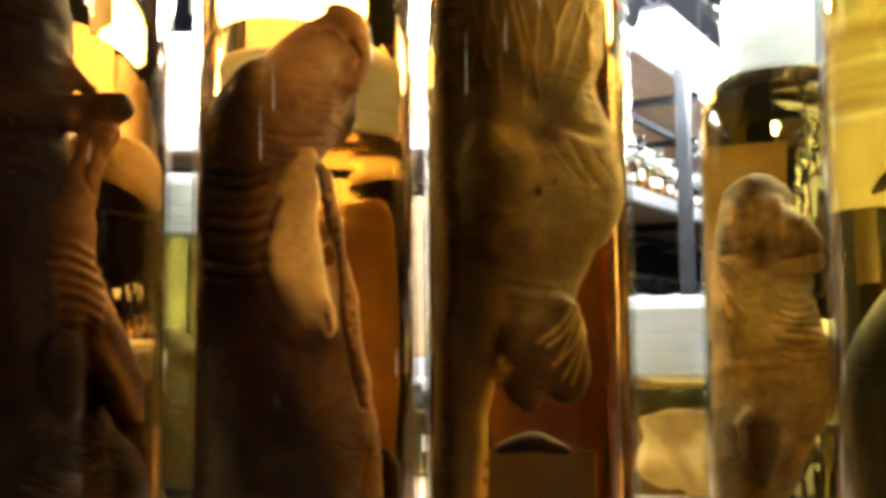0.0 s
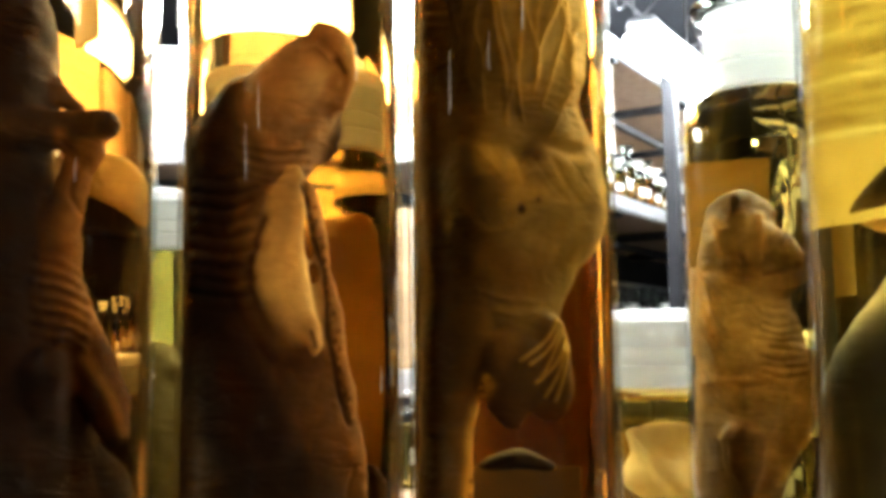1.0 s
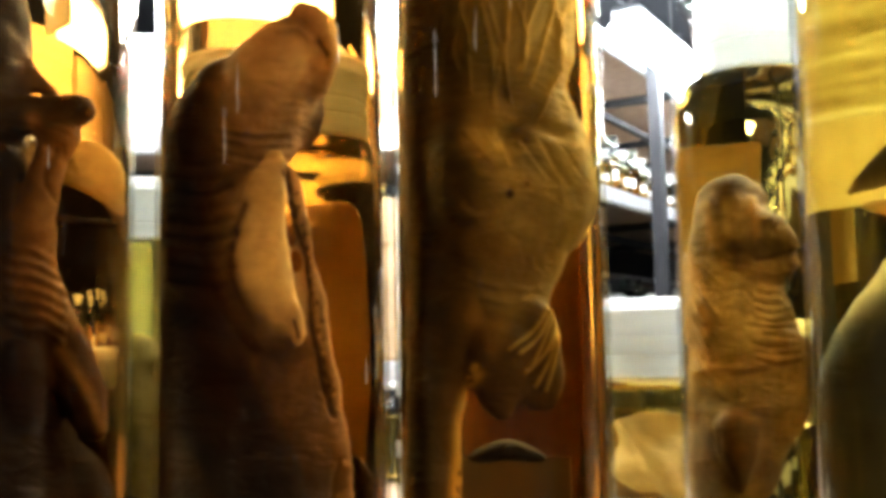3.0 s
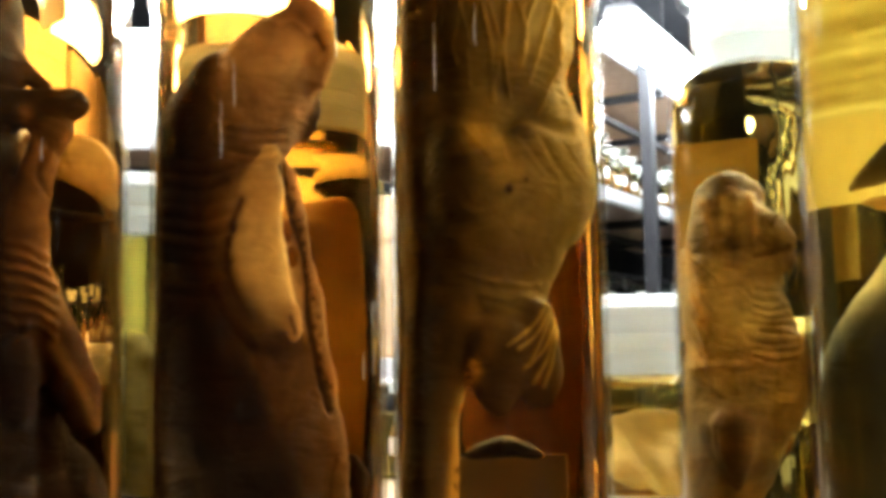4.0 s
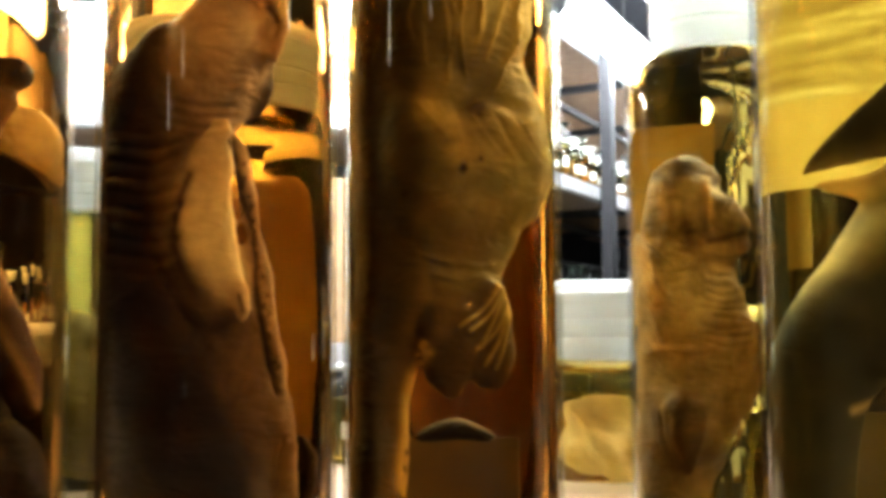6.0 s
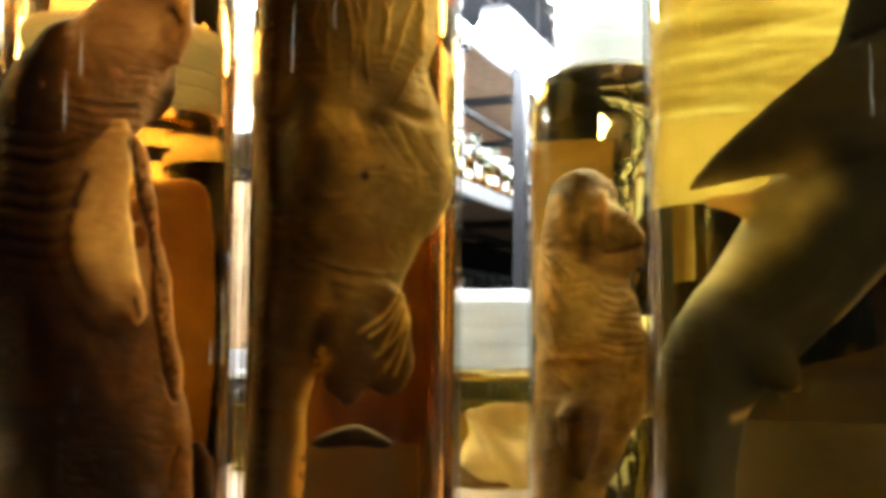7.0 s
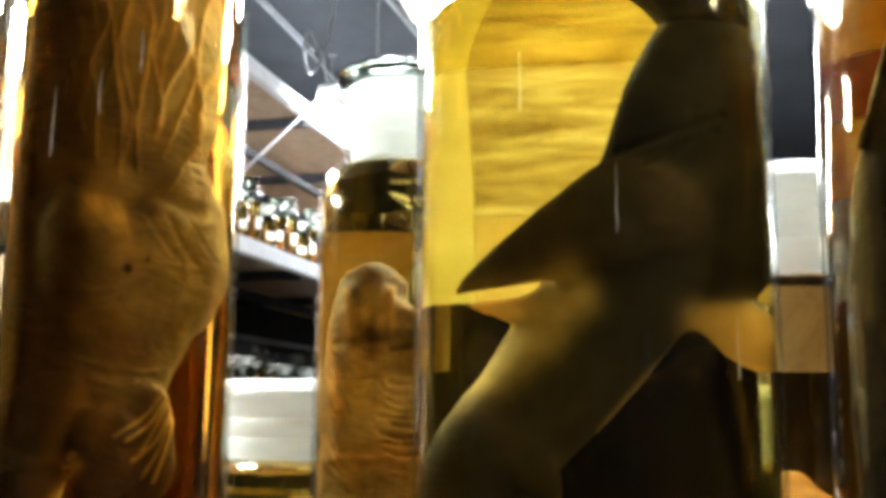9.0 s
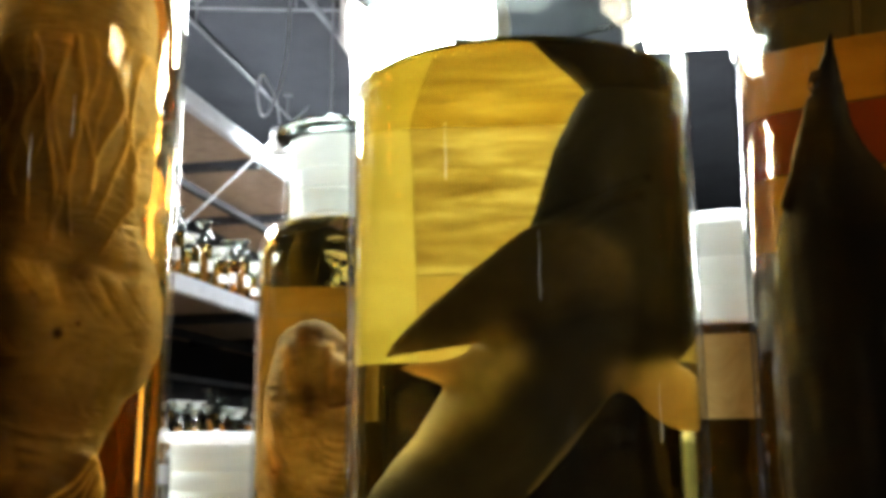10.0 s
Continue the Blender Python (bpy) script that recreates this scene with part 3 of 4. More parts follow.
jar_e = cylinder_jar(E, 0.117, 1.762, 1.668, STRAW, "wide glass cylinder jar with a dark finned specimen in yellow fluid", base=0.02)
jar_f = cylinder_jar(F, 0.12, 1.86, 1.79, AMBER, "wide glass cylinder jar with a blue-black specimen in orange fluid")
bottle_d = stopper_bottle(D, 0.072, 1.588, 1.628, 1.712, RIPPLED, "shouldered glass bottle with a pale brown specimen and frosted stopper", head=RIM)
label_sheet(bottle_d, -0.066, 0.2, 0.373, -20, 20, FOXED, lines=5)
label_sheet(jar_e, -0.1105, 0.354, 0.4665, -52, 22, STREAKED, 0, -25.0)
# no labels: these two sheets imitate the fluid's glow beside and below the label
label_sheet(jar_e, -0.1105, 0.29, 0.4665, 22.1, 50, GLOW_SHEET, 0, -25.0)
label_sheet(jar_e, -0.1105, 0.29, 0.3536, -30, 22, PAPER, 0, -25.0)
label_sheet(jar_e, -0.1105, 0.03, 0.135, -40, 20, CARD, 0, -25.0)
for z0, z1, m in ((0.5, 0.552, FOXED), (0.447, 0.498, REDP), (0.385, 0.445, FOXED)):
    label_sheet(jar_f, -0.1135, z0, z1, -60, 50, m, 0, -45.0)
label_sheet(jar_c, -0.076, 0.03, 0.107, -25, 25, CARD, 0)

SKIN_A = skin("skin_dark_brown", (0.04, 0.022, 0.012), (0.085, 0.047, 0.025), (0.14, 0.085, 0.045), sheen=0.05)
SKIN_B = skin("skin_brown", (0.1, 0.062, 0.038), (0.2, 0.135, 0.085), (0.32, 0.235, 0.15), through_light=0.32, bump=0.5, sheen=0.05)
SKIN_C = skin("skin_olive", (0.22, 0.18, 0.095), (0.34, 0.28, 0.15), (0.48, 0.41, 0.22), through_light=0.27, bump=0.55)
SKIN_D = skin("skin_tan", (0.06, 0.03, 0.014), (0.15, 0.085, 0.037), (0.3, 0.19, 0.09), through_light=0.2, bump=0.55)
SKIN_P = skin("skin_pale_tan", (0.3, 0.2, 0.1), (0.42, 0.3, 0.16), (0.52, 0.4, 0.24), through_light=0.3)
SKIN_E = skin("skin_slate", (0.036, 0.0265, 0.0185), (0.052, 0.04, 0.029), (0.076, 0.059, 0.042), through_light=0.5, bump=0.1, sheen=0.04)
SKIN_F = skin("skin_blue_black", (0.002, 0.002, 0.0045), (0.004, 0.004, 0.008), (0.008, 0.008, 0.013), through_light=0.02, bump=0.1, sheen=0.03)
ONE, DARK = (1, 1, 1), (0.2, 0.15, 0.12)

limbs = []
# shade is in the tones: near-black trunk, brightened membrane and neck
limbs.append((0.014, 1.0, (0.13, 0.065, 0.04), [(-0.05, 1.75, 0.05), (-0.04, 1.687, 0.056), (-0.043, 1.6, 0.06), (-0.038, 1.5, 0.062), (-0.03, 1.42, 0.064), (-0.012, 1.34, 0.07), (0.0, 1.25, 0.065)]))
limbs.append((-0.02, 1.0, (0.3, 0.27, 0.25), [(-0.04, 1.6, 0.03), (-0.0004, 1.6057, 0.026), (0.0193, 1.6072, 0.025), (0.0446, 1.6127, 0.0225), (0.062, 1.617, 0.019)]))
limbs.append((0.0, 0.6, (0.9, 0.8, 0.6), [(-0.0085, 1.6819, 0.0083), (0.0084, 1.6576, 0.011), (0.0329, 1.6313, 0.0114)]))
limbs.append((0.018, 0.4, (6.5, 8.0, 5.5), [(0.03, 1.575, 0.028), (0.0587, 1.5704, 0.034), (0.0777, 1.5534, 0.024), (0.0932, 1.5278, 0.0096)]))
limbs.append((-0.022, 0.85, (2.3, 2.1, 1.6), [(0.046, 1.59, 0.02), (0.0284, 1.5467, 0.0174), (0.0258, 1.5011, 0.0172), (0.0288, 1.461, 0.0194), (0.0387, 1.426, 0.0221)]))
limbs.append((-0.021, 0.85, (0.42, 0.28, 0.19), [(0.036, 1.436, 0.02), (0.055, 1.3909, 0.0272), (0.0719, 1.3553, 0.0254), (0.081, 1.3272, 0.0165)]))
# dark lump in front, standing for a shaded hollow
limbs.append((-0.036, 0.6, (0.16, 0.075, 0.045), [(0.0142, 1.4016, 0.0153), (0.0139, 1.3727, 0.0227), (0.0206, 1.3436, 0.0177)]))
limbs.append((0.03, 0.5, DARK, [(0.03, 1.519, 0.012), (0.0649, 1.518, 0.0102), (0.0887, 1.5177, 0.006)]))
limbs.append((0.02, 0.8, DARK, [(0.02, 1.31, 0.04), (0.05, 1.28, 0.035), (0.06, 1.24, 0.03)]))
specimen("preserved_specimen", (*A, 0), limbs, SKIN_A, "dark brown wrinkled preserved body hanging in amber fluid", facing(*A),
    folds=[(0.0022 + 0.0006 * (k % 3), 0.0032, [(0.0, 1.49 - 0.0115 * k), (0.02, 1.487 - 0.0115 * k), (0.034, 1.48 - 0.0105 * k), (0.05, 1.472 - 0.011 * k)]) for k in range(7)]
    + [(-0.0018, 0.0025, [(0.022 + 0.006 * k, 1.592 - 0.003 * k), (0.03 + 0.006 * k, 1.578 - 0.004 * k)]) for k in range(5)]
    + [(-0.003, 0.003, [(0.04, 1.575), (0.03, 1.55), (0.042, 1.53)])],
    tints=[(0.007, (2.6, 2.2, 1.5), [(0.02, 1.6), (0.03, 1.57), (0.04, 1.56)]), (0.006, (1.7, 1.5, 1.1), [(0.048, 1.4), (0.078, 1.36), (0.09, 1.33)])])

limbs = []
# tone paints shade over the left and lower back, light on head and belly
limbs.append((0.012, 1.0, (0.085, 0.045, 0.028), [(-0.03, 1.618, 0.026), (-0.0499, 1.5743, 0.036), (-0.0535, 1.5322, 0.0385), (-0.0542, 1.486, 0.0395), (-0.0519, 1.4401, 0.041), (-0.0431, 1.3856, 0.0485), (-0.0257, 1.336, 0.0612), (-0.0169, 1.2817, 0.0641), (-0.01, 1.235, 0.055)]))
limbs.append((-0.004, 0.95, (1.65, 1.6, 1.45), [(0.0265, 1.664, 0.016), (0.0116, 1.641, 0.033), (0.0, 1.6141, 0.0428), (-0.0046, 1.5906, 0.0395), (-0.0093, 1.5672, 0.0335), (-0.0139, 1.544, 0.0256), (-0.012, 1.52, 0.02)]))
limbs.append((-0.02, 0.8, (1.6, 1.45, 1.2), [(0.022, 1.669, 0.012), (0.0407, 1.6594, 0.014), (0.0475, 1.6362, 0.011), (0.0446, 1.6187, 0.0095), (0.04, 1.603, 0.009)]))
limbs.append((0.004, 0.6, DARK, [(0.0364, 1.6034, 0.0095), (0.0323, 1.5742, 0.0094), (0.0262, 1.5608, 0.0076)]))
limbs.append((-0.036, 0.5, (3.7, 4.3, 3.9), [(-0.0003, 1.5477, 0.0111), (-0.0074, 1.5171, 0.0192), (-0.0139, 1.486, 0.0255), (-0.0074, 1.4552, 0.0268), (0.006, 1.4289, 0.0185), (0.0159, 1.4157, 0.0116)]))
limbs.append((-0.018, 0.8, (0.5, 0.39, 0.3), [(-0.02, 1.53, 0.022), (-0.024, 1.5, 0.03), (-0.02, 1.46, 0.034), (-0.004, 1.425, 0.028), (0.008, 1.395, 0.022)]))
limbs.append((-0.044, 0.8, (2.8, 2.8, 2.5), [(0.0175, 1.4265, 0.0082), (0.021, 1.4112, 0.0104), (0.0184, 1.4004, 0.0066)]))
limbs.append((-0.02, 0.8, (2.1, 1.95, 1.6), [(0.0114, 1.5377, 0.0095), (0.0186, 1.515, 0.0079), (0.0257, 1.4833, 0.0086), (0.0329, 1.4471, 0.0095), (0.0376, 1.4112, 0.0104), (0.0448, 1.3798, 0.0105), (0.0496, 1.353, 0.0095)]))
limbs.append((-0.018, 0.85, (0.95, 0.8, 0.62), [(0.004, 1.3895, 0.02), (0.0204, 1.3627, 0.0248), (0.0346, 1.3358, 0.0268), (0.044, 1.3047, 0.0229), (0.0472, 1.2818, 0.0205), (0.049, 1.24, 0.019)]))
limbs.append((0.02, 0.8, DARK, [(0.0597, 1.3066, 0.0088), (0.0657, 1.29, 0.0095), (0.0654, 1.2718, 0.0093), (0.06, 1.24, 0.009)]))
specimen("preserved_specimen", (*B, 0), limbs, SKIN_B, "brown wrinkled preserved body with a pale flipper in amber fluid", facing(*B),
    folds=[(-0.0014 - 0.0008 * (k % 3), 0.0026, [(-0.1, 1.551 - 0.0122 * k), (-0.06, 1.541 - 0.0118 * k), (-0.038 + 0.004 * (k % 2), 1.548 - 0.0125 * k)]) for k in range(10)]
    + [(0.0014, 0.0022, [(-0.045 + 0.005 * (k % 2), 1.572 - 0.008 * k), (-0.015, 1.566 - 0.0085 * k), (0.015, 1.568 - 0.008 * k)]) for k in range(4)]
    + [(-0.004, 0.0026, [(0.0087, 1.5351), (0.0177, 1.495), (0.0277, 1.4507), (0.0316, 1.4111), (0.0412, 1.3717), (0.0515, 1.3453)]),
       (-0.003, 0.002, [(0.0549, 1.3085), (0.0494, 1.2937), (0.0482, 1.2767)]), (0.0025, 0.003, [(0.005, 1.65), (0.02, 1.653), (0.032, 1.644)]), (-0.0035, 0.003, [(0.036, 1.645), (0.0445, 1.633), (0.043, 1.624)])]
    + [(0.0016 * (1 if k % 2 else -1), 0.0022, [(0.016 + 0.0024 * k, 1.51 - 0.0165 * k), (0.027 + 0.0022 * k, 1.505 - 0.0165 * k)]) for k in range(10)],
    # dark tints paint shade into the seam and round the flipper
    tints=[(0.0025, (0.35, 0.26, 0.2), [(0.0087, 1.5351), (0.0177, 1.495), (0.0277, 1.4507), (0.0316, 1.4111), (0.0412, 1.3717), (0.0515, 1.3453)]), (0.0045, (0.55, 0.45, 0.36), [(-0.0264, 1.5081), (-0.037, 1.4817), (-0.037, 1.4554), (-0.0234, 1.4248), (-0.0045, 1.3986), (0.0108, 1.381)]), (0.003, (0.3, 0.22, 0.18), [(0.037, 1.643), (0.0455, 1.633)]), (0.003, (0.6, 0.5, 0.4), [(0.016, 1.418), (0.02, 1.407)])],
    marks=[(0.013 + 0.038 * q + rng.uniform(-0.002, 0.004), 1.53 - 0.18 * q, rng.uniform(0.001, 0.0024), rng.choice(((0.4, 0.3, 0.22), (2.6, 2.4, 1.9), (0.7, 0.55, 0.4)))) for q in [k / 50 for k in range(51)]])

rng = random.Random(11)
STRANDS = []
for k in range(15):
    x0, z1 = -0.046 + 0.0075 * k + rng.uniform(-0.004, 0.004), rng.uniform(1.565, 1.625)
    sway, ph = rng.uniform(0.003, 0.006), rng.uniform(0, 6)
    STRANDS.append((rng.uniform(0.0012, 0.003), rng.uniform(0.0011, 0.002), [(x0 - 0.012 * (q / 8) ** 2 * (x0 > 0.02) + sway * math.sin(ph + q * 0.95) + rng.uniform(-0.0015, 0.0015), 1.72 - (1.72 - z1) * q / 8) for q in range(9)]))
PLEATS = [(0.0016 + 0.0007 * (k % 2), 0.0013, [(0.0392 + 0.0012 * k, 1.433 - 0.0045 * k), (0.0265 + 0.0024 * k, 1.41 - 0.006 * k), (0.0037 + 0.0042 * k + 0.004 * (k % 3), 1.3945 - 0.0068 * k + 0.004 * (k % 2))]) for k in range(6)]
limbs = []
limbs.append((0.004, 0.95, (0.85, 0.85, 0.8), [(0.0017, 1.76, 0.055), (0.0017, 1.6766, 0.0598), (0.0007, 1.6316, 0.0585), (-0.0024, 1.5915, 0.0565), (-0.001, 1.556, 0.068), (0.0018, 1.5295, 0.0725), (0.0021, 1.5033, 0.07), (-0.0029, 1.473, 0.0624), (-0.0012, 1.4513, 0.0471), (-0.0016, 1.4341, 0.0394), (-0.0001, 1.4085, 0.032)]))
# near-black tone paints the shade down the body's left side
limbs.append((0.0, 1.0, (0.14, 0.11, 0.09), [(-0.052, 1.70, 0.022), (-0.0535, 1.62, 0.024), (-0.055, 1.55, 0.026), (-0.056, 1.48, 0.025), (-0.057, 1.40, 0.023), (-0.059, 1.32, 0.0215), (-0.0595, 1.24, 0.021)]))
limbs.append((-0.012, 0.75, (0.3, 0.2, 0.13), [(0.0239, 1.4184, 0.0167), (0.0304, 1.3953, 0.0172), (0.0315, 1.3734, 0.0168), (0.0275, 1.357, 0.013)]))
limbs.append((-0.02, 0.75, (0.25, 0.17, 0.12), [(-0.0014, 1.4, 0.0235), (-0.0042, 1.3794, 0.0232), (-0.0046, 1.3609, 0.0195), (-0.0018, 1.3485, 0.0095)]))
limbs.append((-0.006, 0.9, (0.42, 0.3, 0.19), [(-0.0308, 1.4487, 0.0276), (-0.0381, 1.4133, 0.0255), (-0.0455, 1.388, 0.0234), (-0.0516, 1.3544, 0.0213), (-0.056, 1.3209, 0.0219), (-0.0575, 1.2836, 0.0221), (-0.0575, 1.235, 0.022)]))
limbs.append((0.0, 1.5, (0.07, 0.04, 0.03), [(-0.0259, 1.3143, 0.0054), (0.0019, 1.3203, 0.0122), (0.0292, 1.3136, 0.0054)]))
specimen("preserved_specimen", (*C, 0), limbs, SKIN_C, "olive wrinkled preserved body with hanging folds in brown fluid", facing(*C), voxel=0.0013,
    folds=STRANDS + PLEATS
    + [(-0.008, 0.0075, [(0.0041, 1.5484), (0.0268, 1.5599), (0.0586, 1.5546)]), (0.001, 0.002, [(-0.0309, 1.4474), (-0.0163, 1.4428), (-0.002, 1.44)]), (0.001, 0.0018, [(0.008, 1.4395), (0.02, 1.4376), (0.03, 1.4385)]), (-0.0009, 0.0025, [(-0.0259, 1.4434), (-0.0063, 1.4368), (0.0105, 1.4346)]), (0.0014, 0.0018, [(-0.015, 1.432), (0.005, 1.428), (0.016, 1.43)])]
    + [(rng.uniform(-0.0014, 0.0008), rng.uniform(0.0012, 0.0024), [(0.012 + 0.008 * k, 1.547 - rng.uniform(0, 0.006)), (0.024 + 0.008 * k, 1.532 - rng.uniform(0, 0.006)), (0.036 + 0.007 * k + rng.uniform(-0.004, 0.006), 1.517 + rng.uniform(-0.006, 0.006))]) for k in range(6)]
    + [(0.0014, 0.0026, [(-0.03 + 0.008 * k, 1.554 - 0.001 * k), (-0.018 + 0.006 * k, 1.542), (-0.006 + 0.004 * k, 1.528)]) for k in range(4)]
    + [(0.0008, 0.0016, [(0.05 + 0.004 * k + rng.uniform(-0.003, 0.003), 1.6 - 0.011 * k), (0.062 + 0.002 * k, 1.585 - 0.012 * k + rng.uniform(-0.004, 0.004))]) for k in range(5)],
    # strands are paler; the pleat tint paints light caught by the crests
    tints=[(w * 1.3, (1.25, 1.15, 0.85), line) for h, w, line in STRANDS[4:]] + [(0.0015, (1.35, 1.2, 0.8), line) for h, w, line in PLEATS]
    # painted shade on left, top and belly; painted highlights on front and stalk edge
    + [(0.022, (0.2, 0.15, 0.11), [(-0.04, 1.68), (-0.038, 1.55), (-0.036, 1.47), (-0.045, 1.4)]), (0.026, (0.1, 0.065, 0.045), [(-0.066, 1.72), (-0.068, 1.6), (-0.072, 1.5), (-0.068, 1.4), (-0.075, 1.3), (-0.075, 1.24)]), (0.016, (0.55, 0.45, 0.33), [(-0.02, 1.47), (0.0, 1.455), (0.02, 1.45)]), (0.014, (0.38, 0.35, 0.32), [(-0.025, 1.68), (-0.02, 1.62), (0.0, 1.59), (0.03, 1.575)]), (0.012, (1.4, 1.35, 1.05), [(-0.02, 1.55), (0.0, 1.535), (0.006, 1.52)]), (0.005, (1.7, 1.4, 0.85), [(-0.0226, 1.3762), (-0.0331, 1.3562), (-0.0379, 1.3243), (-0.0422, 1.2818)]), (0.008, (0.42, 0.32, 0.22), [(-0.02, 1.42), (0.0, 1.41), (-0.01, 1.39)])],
    # granules and dark spots; the last mark paints shade into the crease
    marks=[(-0.023 - 0.019 * q + rng.uniform(-0.004, 0.003), 1.385 - 0.12 * q, rng.uniform(0.0012, 0.0026), rng.choice(((2.0, 1.6, 0.85), (0.45, 0.34, 0.22)))) for q in [k / 45 for k in range(46)]] + [(0.0078, 1.5066, 0.0042, (0.16, 0.1, 0.07)), (-0.0411, 1.4899, 0.0035, (0.12, 0.08, 0.06)), (0.0229, 1.5135, 0.0022, (0.35, 0.22, 0.13)), (0.02, 1.551, 0.011, (0.35, 0.3, 0.25))])

limbs = []
limbs.append((0.0, 0.95, ONE, [(-0.0197, 1.5242, 0.0205), (-0.0226, 1.5121, 0.0308), (-0.0251, 1.4878, 0.0354), (-0.0262, 1.4635, 0.0392), (-0.023, 1.4296, 0.0445), (-0.0178, 1.3912, 0.0496), (-0.0149, 1.3533, 0.0516), (-0.0281, 1.3154, 0.045), (-0.042, 1.267, 0.0369), (-0.045, 1.235, 0.035)]))
limbs.append((0.0, 0.8, (0.5, 0.36, 0.28), [(-0.042, 1.517, 0.013), (-0.021, 1.528, 0.016), (0.0, 1.516, 0.012)]))
limbs.append((-0.014, 0.9, ONE, [(-0.0074, 1.4858, 0.029), (0.0094, 1.4827, 0.0225), (0.0234, 1.4761, 0.0135)]))
limbs.append((-0.012, 0.9, (0.8, 0.7, 0.6), [(-0.0086, 1.4574, 0.027), (0.0105, 1.4577, 0.0195), (0.0247, 1.459, 0.0115)]))
limbs.append((-0.035, 0.8, (0.5, 0.36, 0.26), [(-0.0331, 1.3272, 0.021), (-0.0329, 1.309, 0.0198), (-0.0319, 1.2886, 0.0143), (-0.0293, 1.2765, 0.0075)]))
limbs.append((-0.018, 0.85, (1.2, 1.1, 0.95), [(0.0211, 1.3917, 0.0195), (0.0143, 1.345, 0.022), (-0.0068, 1.3083, 0.0175), (-0.0229, 1.2805, 0.0126)]))
specimen("preserved_specimen", (*D, 0), limbs, SKIN_D, "tan wrinkled preserved body curled upright in pale fluid", facing(*D), voxel=0.0014,
    folds=[(rng.uniform(0.0008, 0.0026), rng.uniform(0.0013, 0.0026), [(-0.08 + 0.0015 * k, 1.492 - 0.0115 * k + rng.uniform(-0.005, 0.005)), (-0.063 + rng.uniform(-0.004, 0.004), 1.468 - 0.0115 * k), (-0.0476 + rng.uniform(-0.008, 0.01), 1.445 - 0.0115 * k + rng.uniform(-0.006, 0.006))]) for k in range(9)]
    + [(0.0014, 0.004, [(-0.048 + 0.014 * k, 1.511), (-0.045 + 0.013 * k, 1.495), (-0.042 + 0.012 * k, 1.475)]) for k in range(4)]
    + [(rng.uniform(-0.0014, -0.0005), rng.uniform(0.0012, 0.002), [(-0.012 + rng.uniform(-0.006, 0.008), 1.436 - 0.0068 * k), (0.008, 1.433 - 0.0068 * k + rng.uniform(-0.002, 0.002)), (0.03, 1.436 - 0.0068 * k + rng.uniform(-0.003, 0.003))]) for k in range(9)]
    + [(-0.003, 0.0022, [(-0.0044, 1.4634), (0.0135, 1.466), (0.0264, 1.4684)]), (0.0018, 0.002, [(0.014, 1.49), (0.021, 1.499), (0.029, 1.493)]), (-0.0025, 0.003, [(-0.0505, 1.3219), (-0.0506, 1.2989), (-0.0348, 1.2775)]), (0.0018, 0.005, [(-0.0653, 1.3724), (-0.0353, 1.373), (0.0014, 1.382)])],
    # the tint down the left folds is a painted highlight; the rest is marking
    tints=[(0.01, (0.42, 0.28, 0.2), [(-0.046, 1.512), (-0.022, 1.524), (-0.002, 1.514)]), (0.002, (0.4, 0.28, 0.2), [(-0.0044, 1.4634), (0.0135, 1.466), (0.0264, 1.4684)]), (0.005, (1.7, 1.5, 1.2), [(-0.0478, 1.5106), (-0.0453, 1.4817)]), (0.005, (1.6, 1.4, 1.1), [(-0.0069, 1.513), (-0.0043, 1.4845)]), (0.007, (0.4, 0.28, 0.2), [(-0.0245, 1.478), (-0.0226, 1.4617)]), (0.006, (1.8, 1.6, 1.3), [(-0.07, 1.487), (-0.062, 1.45), (-0.055, 1.41)]), (0.011, (1.5, 1.35, 1.1), [(-0.0653, 1.3824), (-0.0353, 1.373), (0.0014, 1.382)])],
    marks=[(0.0227, 1.4938, 0.0035, (0.25, 0.18, 0.12))])

limbs = []
limbs.append((0.012, 0.75, ONE, [(0.086, 1.695, 0.012), (0.072, 1.655, 0.033), (0.06, 1.61, 0.042), (0.05, 1.56, 0.048), (0.035, 1.52, 0.052), (0.013, 1.482, 0.05), (-0.012, 1.447, 0.047), (-0.04, 1.413, 0.044), (-0.065, 1.383, 0.041), (-0.085, 1.35, 0.037), (-0.092, 1.29, 0.034), (-0.092, 1.235, 0.03)]))
limbs.append((0.015, 0.7, ONE, [(0.092, 1.675, 0.018), (0.088, 1.6, 0.032), (0.084, 1.53, 0.04), (0.072, 1.5, 0.034)]))
limbs.append((-0.012, 0.45, (1.7, 1.5, 1.1), [(0.03, 1.54, 0.048), (0.014, 1.533, 0.0445), (-0.0164, 1.5208, 0.0352), (-0.047, 1.5088, 0.0235), (-0.0742, 1.4968, 0.0135), (-0.0948, 1.4877, 0.006)]))
limbs.append((0.002, 0.4, (22, 20, 12.5), [(-0.005, 1.484, 0.02), (-0.0217, 1.482, 0.019), (-0.042, 1.4772, 0.0154), (-0.065, 1.4795, 0.0097), (-0.0879, 1.4815, 0.005)]))
limbs.append((0.008, 0.45, (15, 14.2, 9.4), [(0.048, 1.49, 0.014), (0.0627, 1.4774, 0.0152), (0.08, 1.472, 0.021), (0.096, 1.463, 0.026), (0.108, 1.455, 0.026)]))
limbs.append((-0.008, 0.45, (1.3, 1.15, 0.9), [(-0.06, 1.4, 0.02), (-0.0465, 1.3871, 0.0175), (-0.032, 1.3705, 0.0157), (-0.0206, 1.3607, 0.006)]))
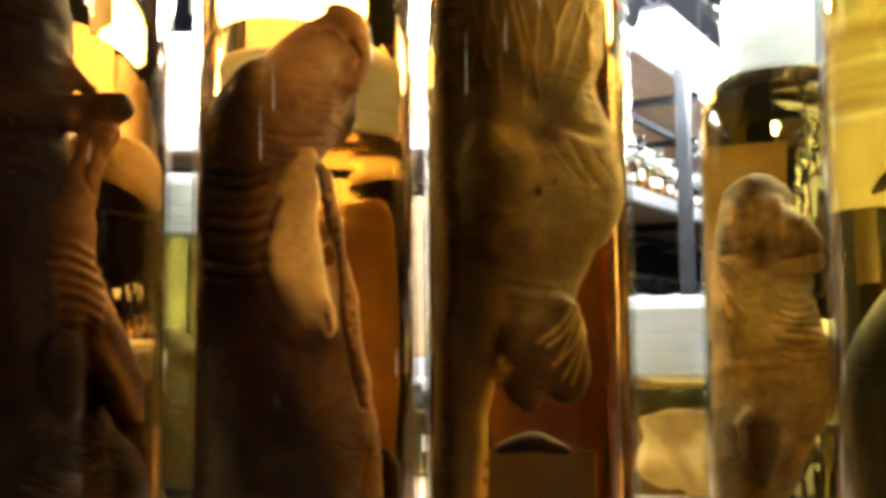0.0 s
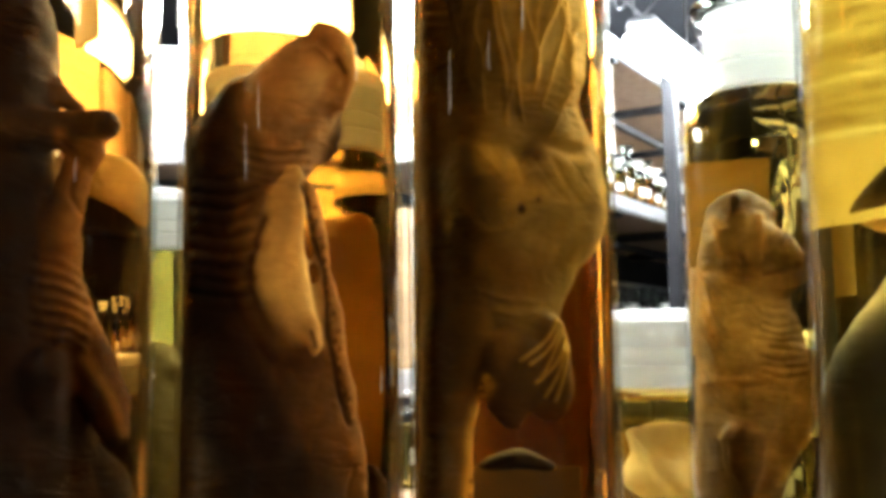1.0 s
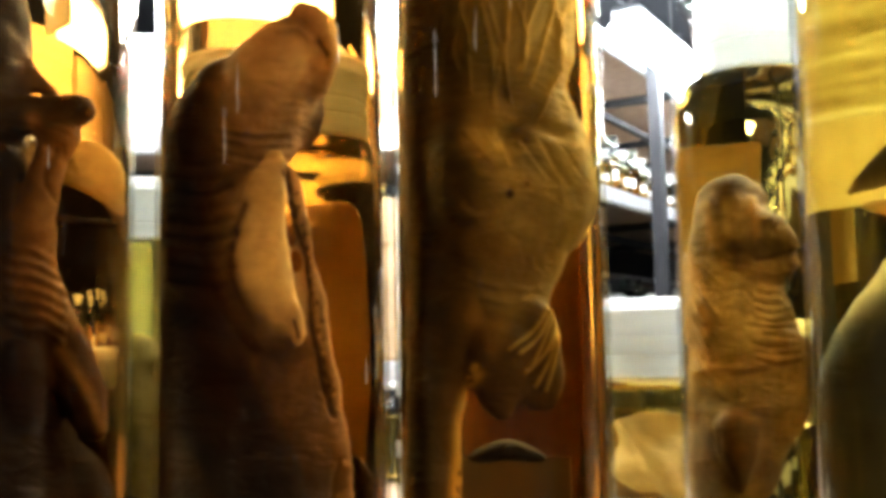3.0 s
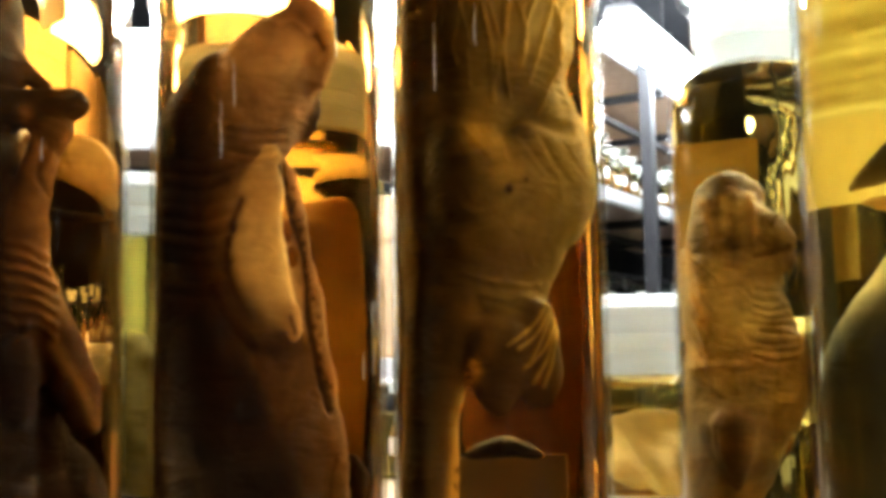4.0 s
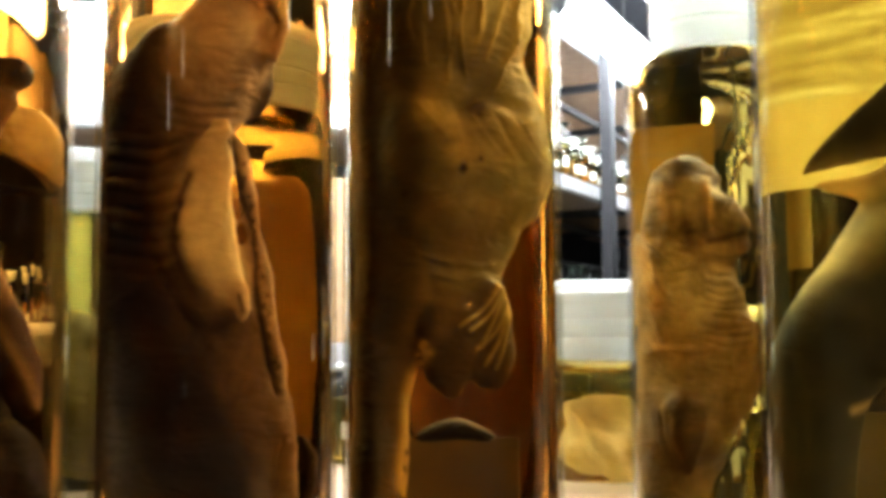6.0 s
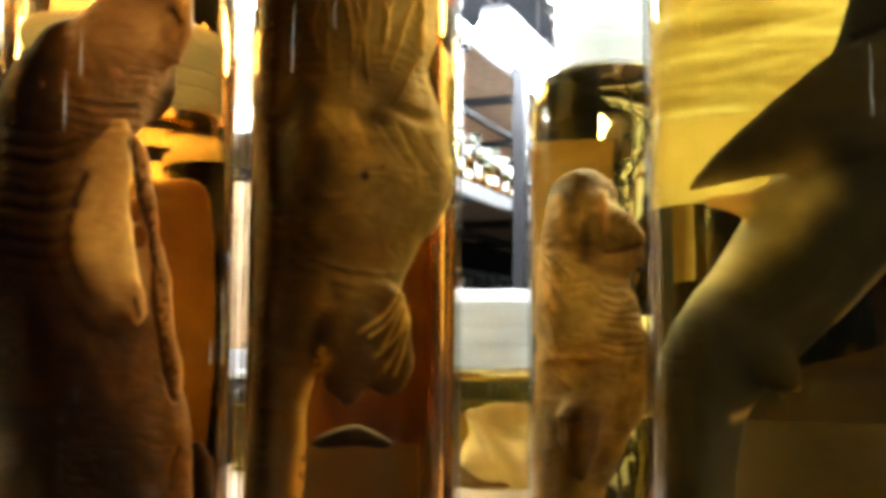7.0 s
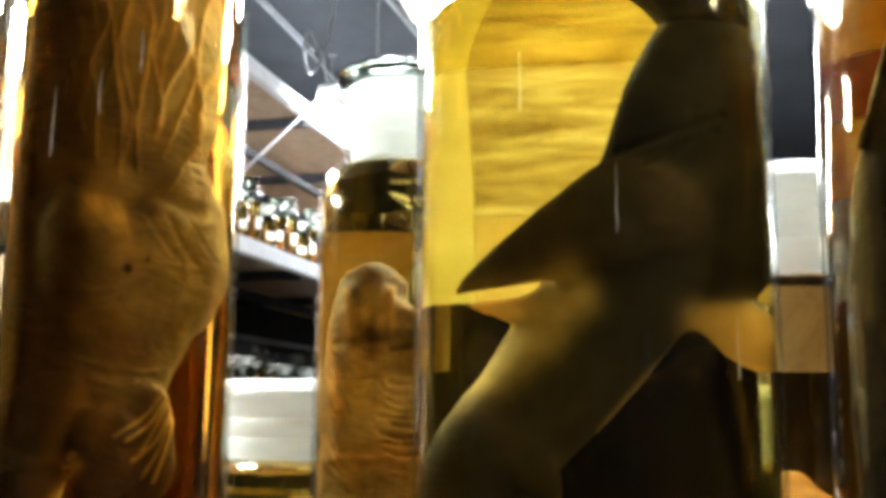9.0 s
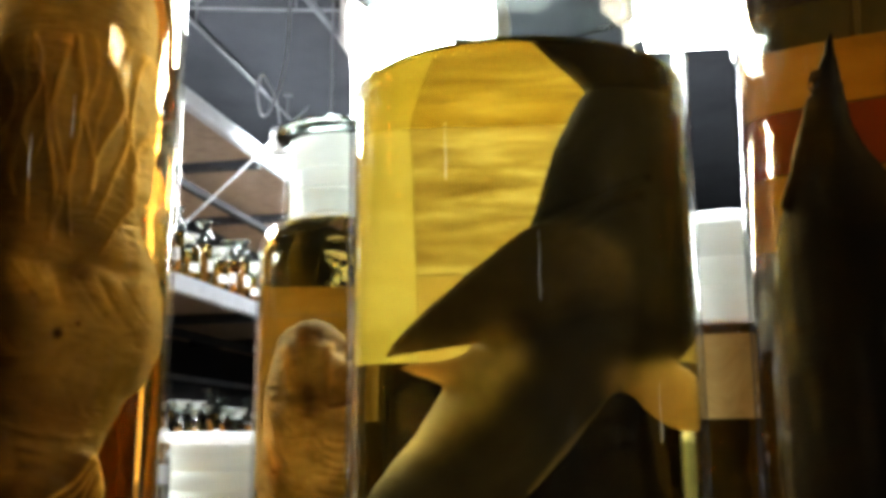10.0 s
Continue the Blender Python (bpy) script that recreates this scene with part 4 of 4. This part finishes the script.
specimen("preserved_specimen", (*E, 0), limbs, SKIN_E, "dark slate preserved body with a pale fin in yellow fluid", -25.0, relief=0.0012, wrinkle=0.0004,
    folds=[(-0.003, 0.0025, [(0.0152, 1.5775), (0.0426, 1.5846), (0.0665, 1.594), (0.085, 1.602)]), (-0.0025, 0.0025, [(0.035, 1.567), (0.05, 1.575), (0.08, 1.59)]), (0.0015, 0.002, [(0.0597, 1.4614), (0.0302, 1.4313), (0.0034, 1.4011)])],
    # pale fin underside, plus rim light painted along the body's upper left edge
    tints=[(0.011, (12, 10.5, 6.5), [(-0.0146, 1.4949), (-0.0485, 1.4857), (-0.0897, 1.4827)]), (0.011, (17, 16, 10), [(-0.008, 1.484), (-0.022, 1.474), (-0.036, 1.464)]), (0.013, (14, 13, 8), [(-0.033, 1.4622), (-0.068, 1.439), (-0.135, 1.408)]), (0.003, (9, 7.5, 4.5), [(-0.0186, 1.3617), (-0.035, 1.352), (-0.062, 1.343)]), (0.0022, (6, 5.5, 4), [(0.0617, 1.4633), (0.0302, 1.4333), (0.0034, 1.4031)])])

limbs = []
limbs.append((0.0, 0.8, ONE, [(-0.046, 1.728, 0.004), (-0.05, 1.69, 0.0115), (-0.056, 1.645, 0.0235), (-0.05, 1.603, 0.042), (-0.04, 1.56, 0.064), (-0.02, 1.50, 0.088), (-0.01, 1.40, 0.098), (0.0, 1.25, 0.1)]))
limbs.append((-0.01, 0.6, (9, 7, 4), [(-0.0606, 1.715, 0.003), (-0.0772, 1.6462, 0.0038), (-0.1007, 1.5948, 0.0042), (-0.115, 1.5676, 0.0037)]))
specimen("preserved_specimen", (*F, 0), limbs, SKIN_F, "blue-black preserved body tapering to a point in orange fluid", -42.0, relief=0.001, wrinkle=0.0003)

# ---- second row ----
jar_h = stopper_bottle((0.294, 1.25), 0.115, 1.335, 1.352, 1.446, STRAW, "squat jar with a wide frosted lid and yellow fluid", neck=0.1)
jar_g = stopper_bottle((0.872, 1.045), 0.10, 1.555, 1.58, 1.715, AMBER, "jar with a tall frosted lid and yellow label", neck=0.085)
label_sheet(jar_g, 0.101, 0.26, 0.36, -60, 60, FOXED, lines=0)
jar_i = stopper_bottle((-0.345, 1.25), 0.11, 1.51, 1.53, 1.60, GREENISH, "jar with a frosted lid and greenish fluid", neck=0.095)
jar_j = stopper_bottle((-0.172, 1.07), 0.096, 1.585, 1.612, 1.69, ORANGE, "large bottle of orange fluid with frosted stopper", neck=0.078)
# bottles k, n and m are unseen, added to darken what the jars show
jar_k = stopper_bottle((0.063, 1.05), 0.083, 1.74, 1.765, 1.83, RUST, "added bottle of rust-brown fluid with frosted stopper, darkens the view through jar c", neck=0.07)
jar_n = stopper_bottle((-0.58, 1.2), 0.1, 1.33, 1.35, 1.40, RUST, "added squat bottle of rust-brown fluid with frosted stopper, blocks bright ground behind jar a", neck=0.085)
jar_m = stopper_bottle((0.50, 0.935), 0.1, 1.50, 1.525, 1.58, RUST, "added bottle of rust-brown fluid with a dark specimen, darkens the view through jar e", neck=0.085)

# the near-black bodies in n and m only keep the ground behind dark
for at, r, z0, tone in (((0.294, 1.25), 0.08, 1.285, 1.3), ((-0.345, 1.25), 0.07, 1.43, 0.7), ((0.063, 1.05), 0.05, 1.6, 0.9), ((-0.172, 1.07), 0.068, 1.56, 1.1), ((-0.58, 1.2), 0.065, 1.32, 0.25), ((0.50, 0.935), 0.065, 1.49, 0.06), ((0.872, 1.045), 0.06, 1.36, 1.0)):
    specimen("preserved_specimen", (*at, 0), [
        (0.0, 0.8, (tone, tone, tone), [(-r * 0.2, z0 - r * 0.5, r * 0.5), (0.0, (z0 + 1.22) / 2, r), (r * 0.2, 1.22 + r * 0.55, r * 0.8)]),
        (-r * 0.35, 0.7, (tone, tone * 0.95, tone * 0.9), [(r * 0.3, z0 - r * 0.7, r * 0.2), (r * 0.7, (z0 + 1.22) / 2, r * 0.3), (r * 0.4, 1.25, r * 0.2)]),
    ], SKIN_P, "pale tan preserved body lying in the jar", facing(*at), voxel=0.003)

# small bottles along the back of the front shelf
rng = random.Random(9)
for i in [*range(-13, -6), *range(-4, 11)]:
    put_vial(Matrix.Translation((0.16 + i * 0.09 + rng.uniform(-0.008, 0.008), 1.43 + rng.uniform(-0.02, 0.02), SHELF_Z + 0.0005)) @ pose(0, 0, 0, 0, 0, rng.uniform(-30, 30)))

# dried drips down the outside of the front jars
rng = random.Random(21)
for jar, at, r, spots in ((jar_a, A, 0.110, ((0.25, 0.36), (0.55, 0.47))), (jar_b, B, 0.094, ((-0.4, 0.355), (-0.3, 0.39), (0.72, 0.18), (0.5, 0.43))), (jar_c, C, 0.0825, ((-0.55, 0.4), (0.1, 0.45), (-0.2, 0.42))), (jar_e, E, 0.117, ((0.35, 0.1), (0.7, 0.25), (-0.3, 0.4), (0.15, 0.33)))):
    turn = radians(facing(*at))
    for across, z in spots:
        a = math.asin(across) + turn
        n = 6
        long = rng.uniform(0.015, 0.05)
        pts = [((r + 0.0003) * math.sin(a + 0.004 * rng.uniform(-1, 1)), -(r + 0.0003) * math.cos(a), z + long * (0.5 - q / (n - 1))) for q in range(n)]
        part("dried_drip", tube(bmesh.new(), pts, [0.00008, 0.00012, 0.0002, 0.00022, 0.0003, 0.00015], 8), FROST, jar, "whitish dried drip")
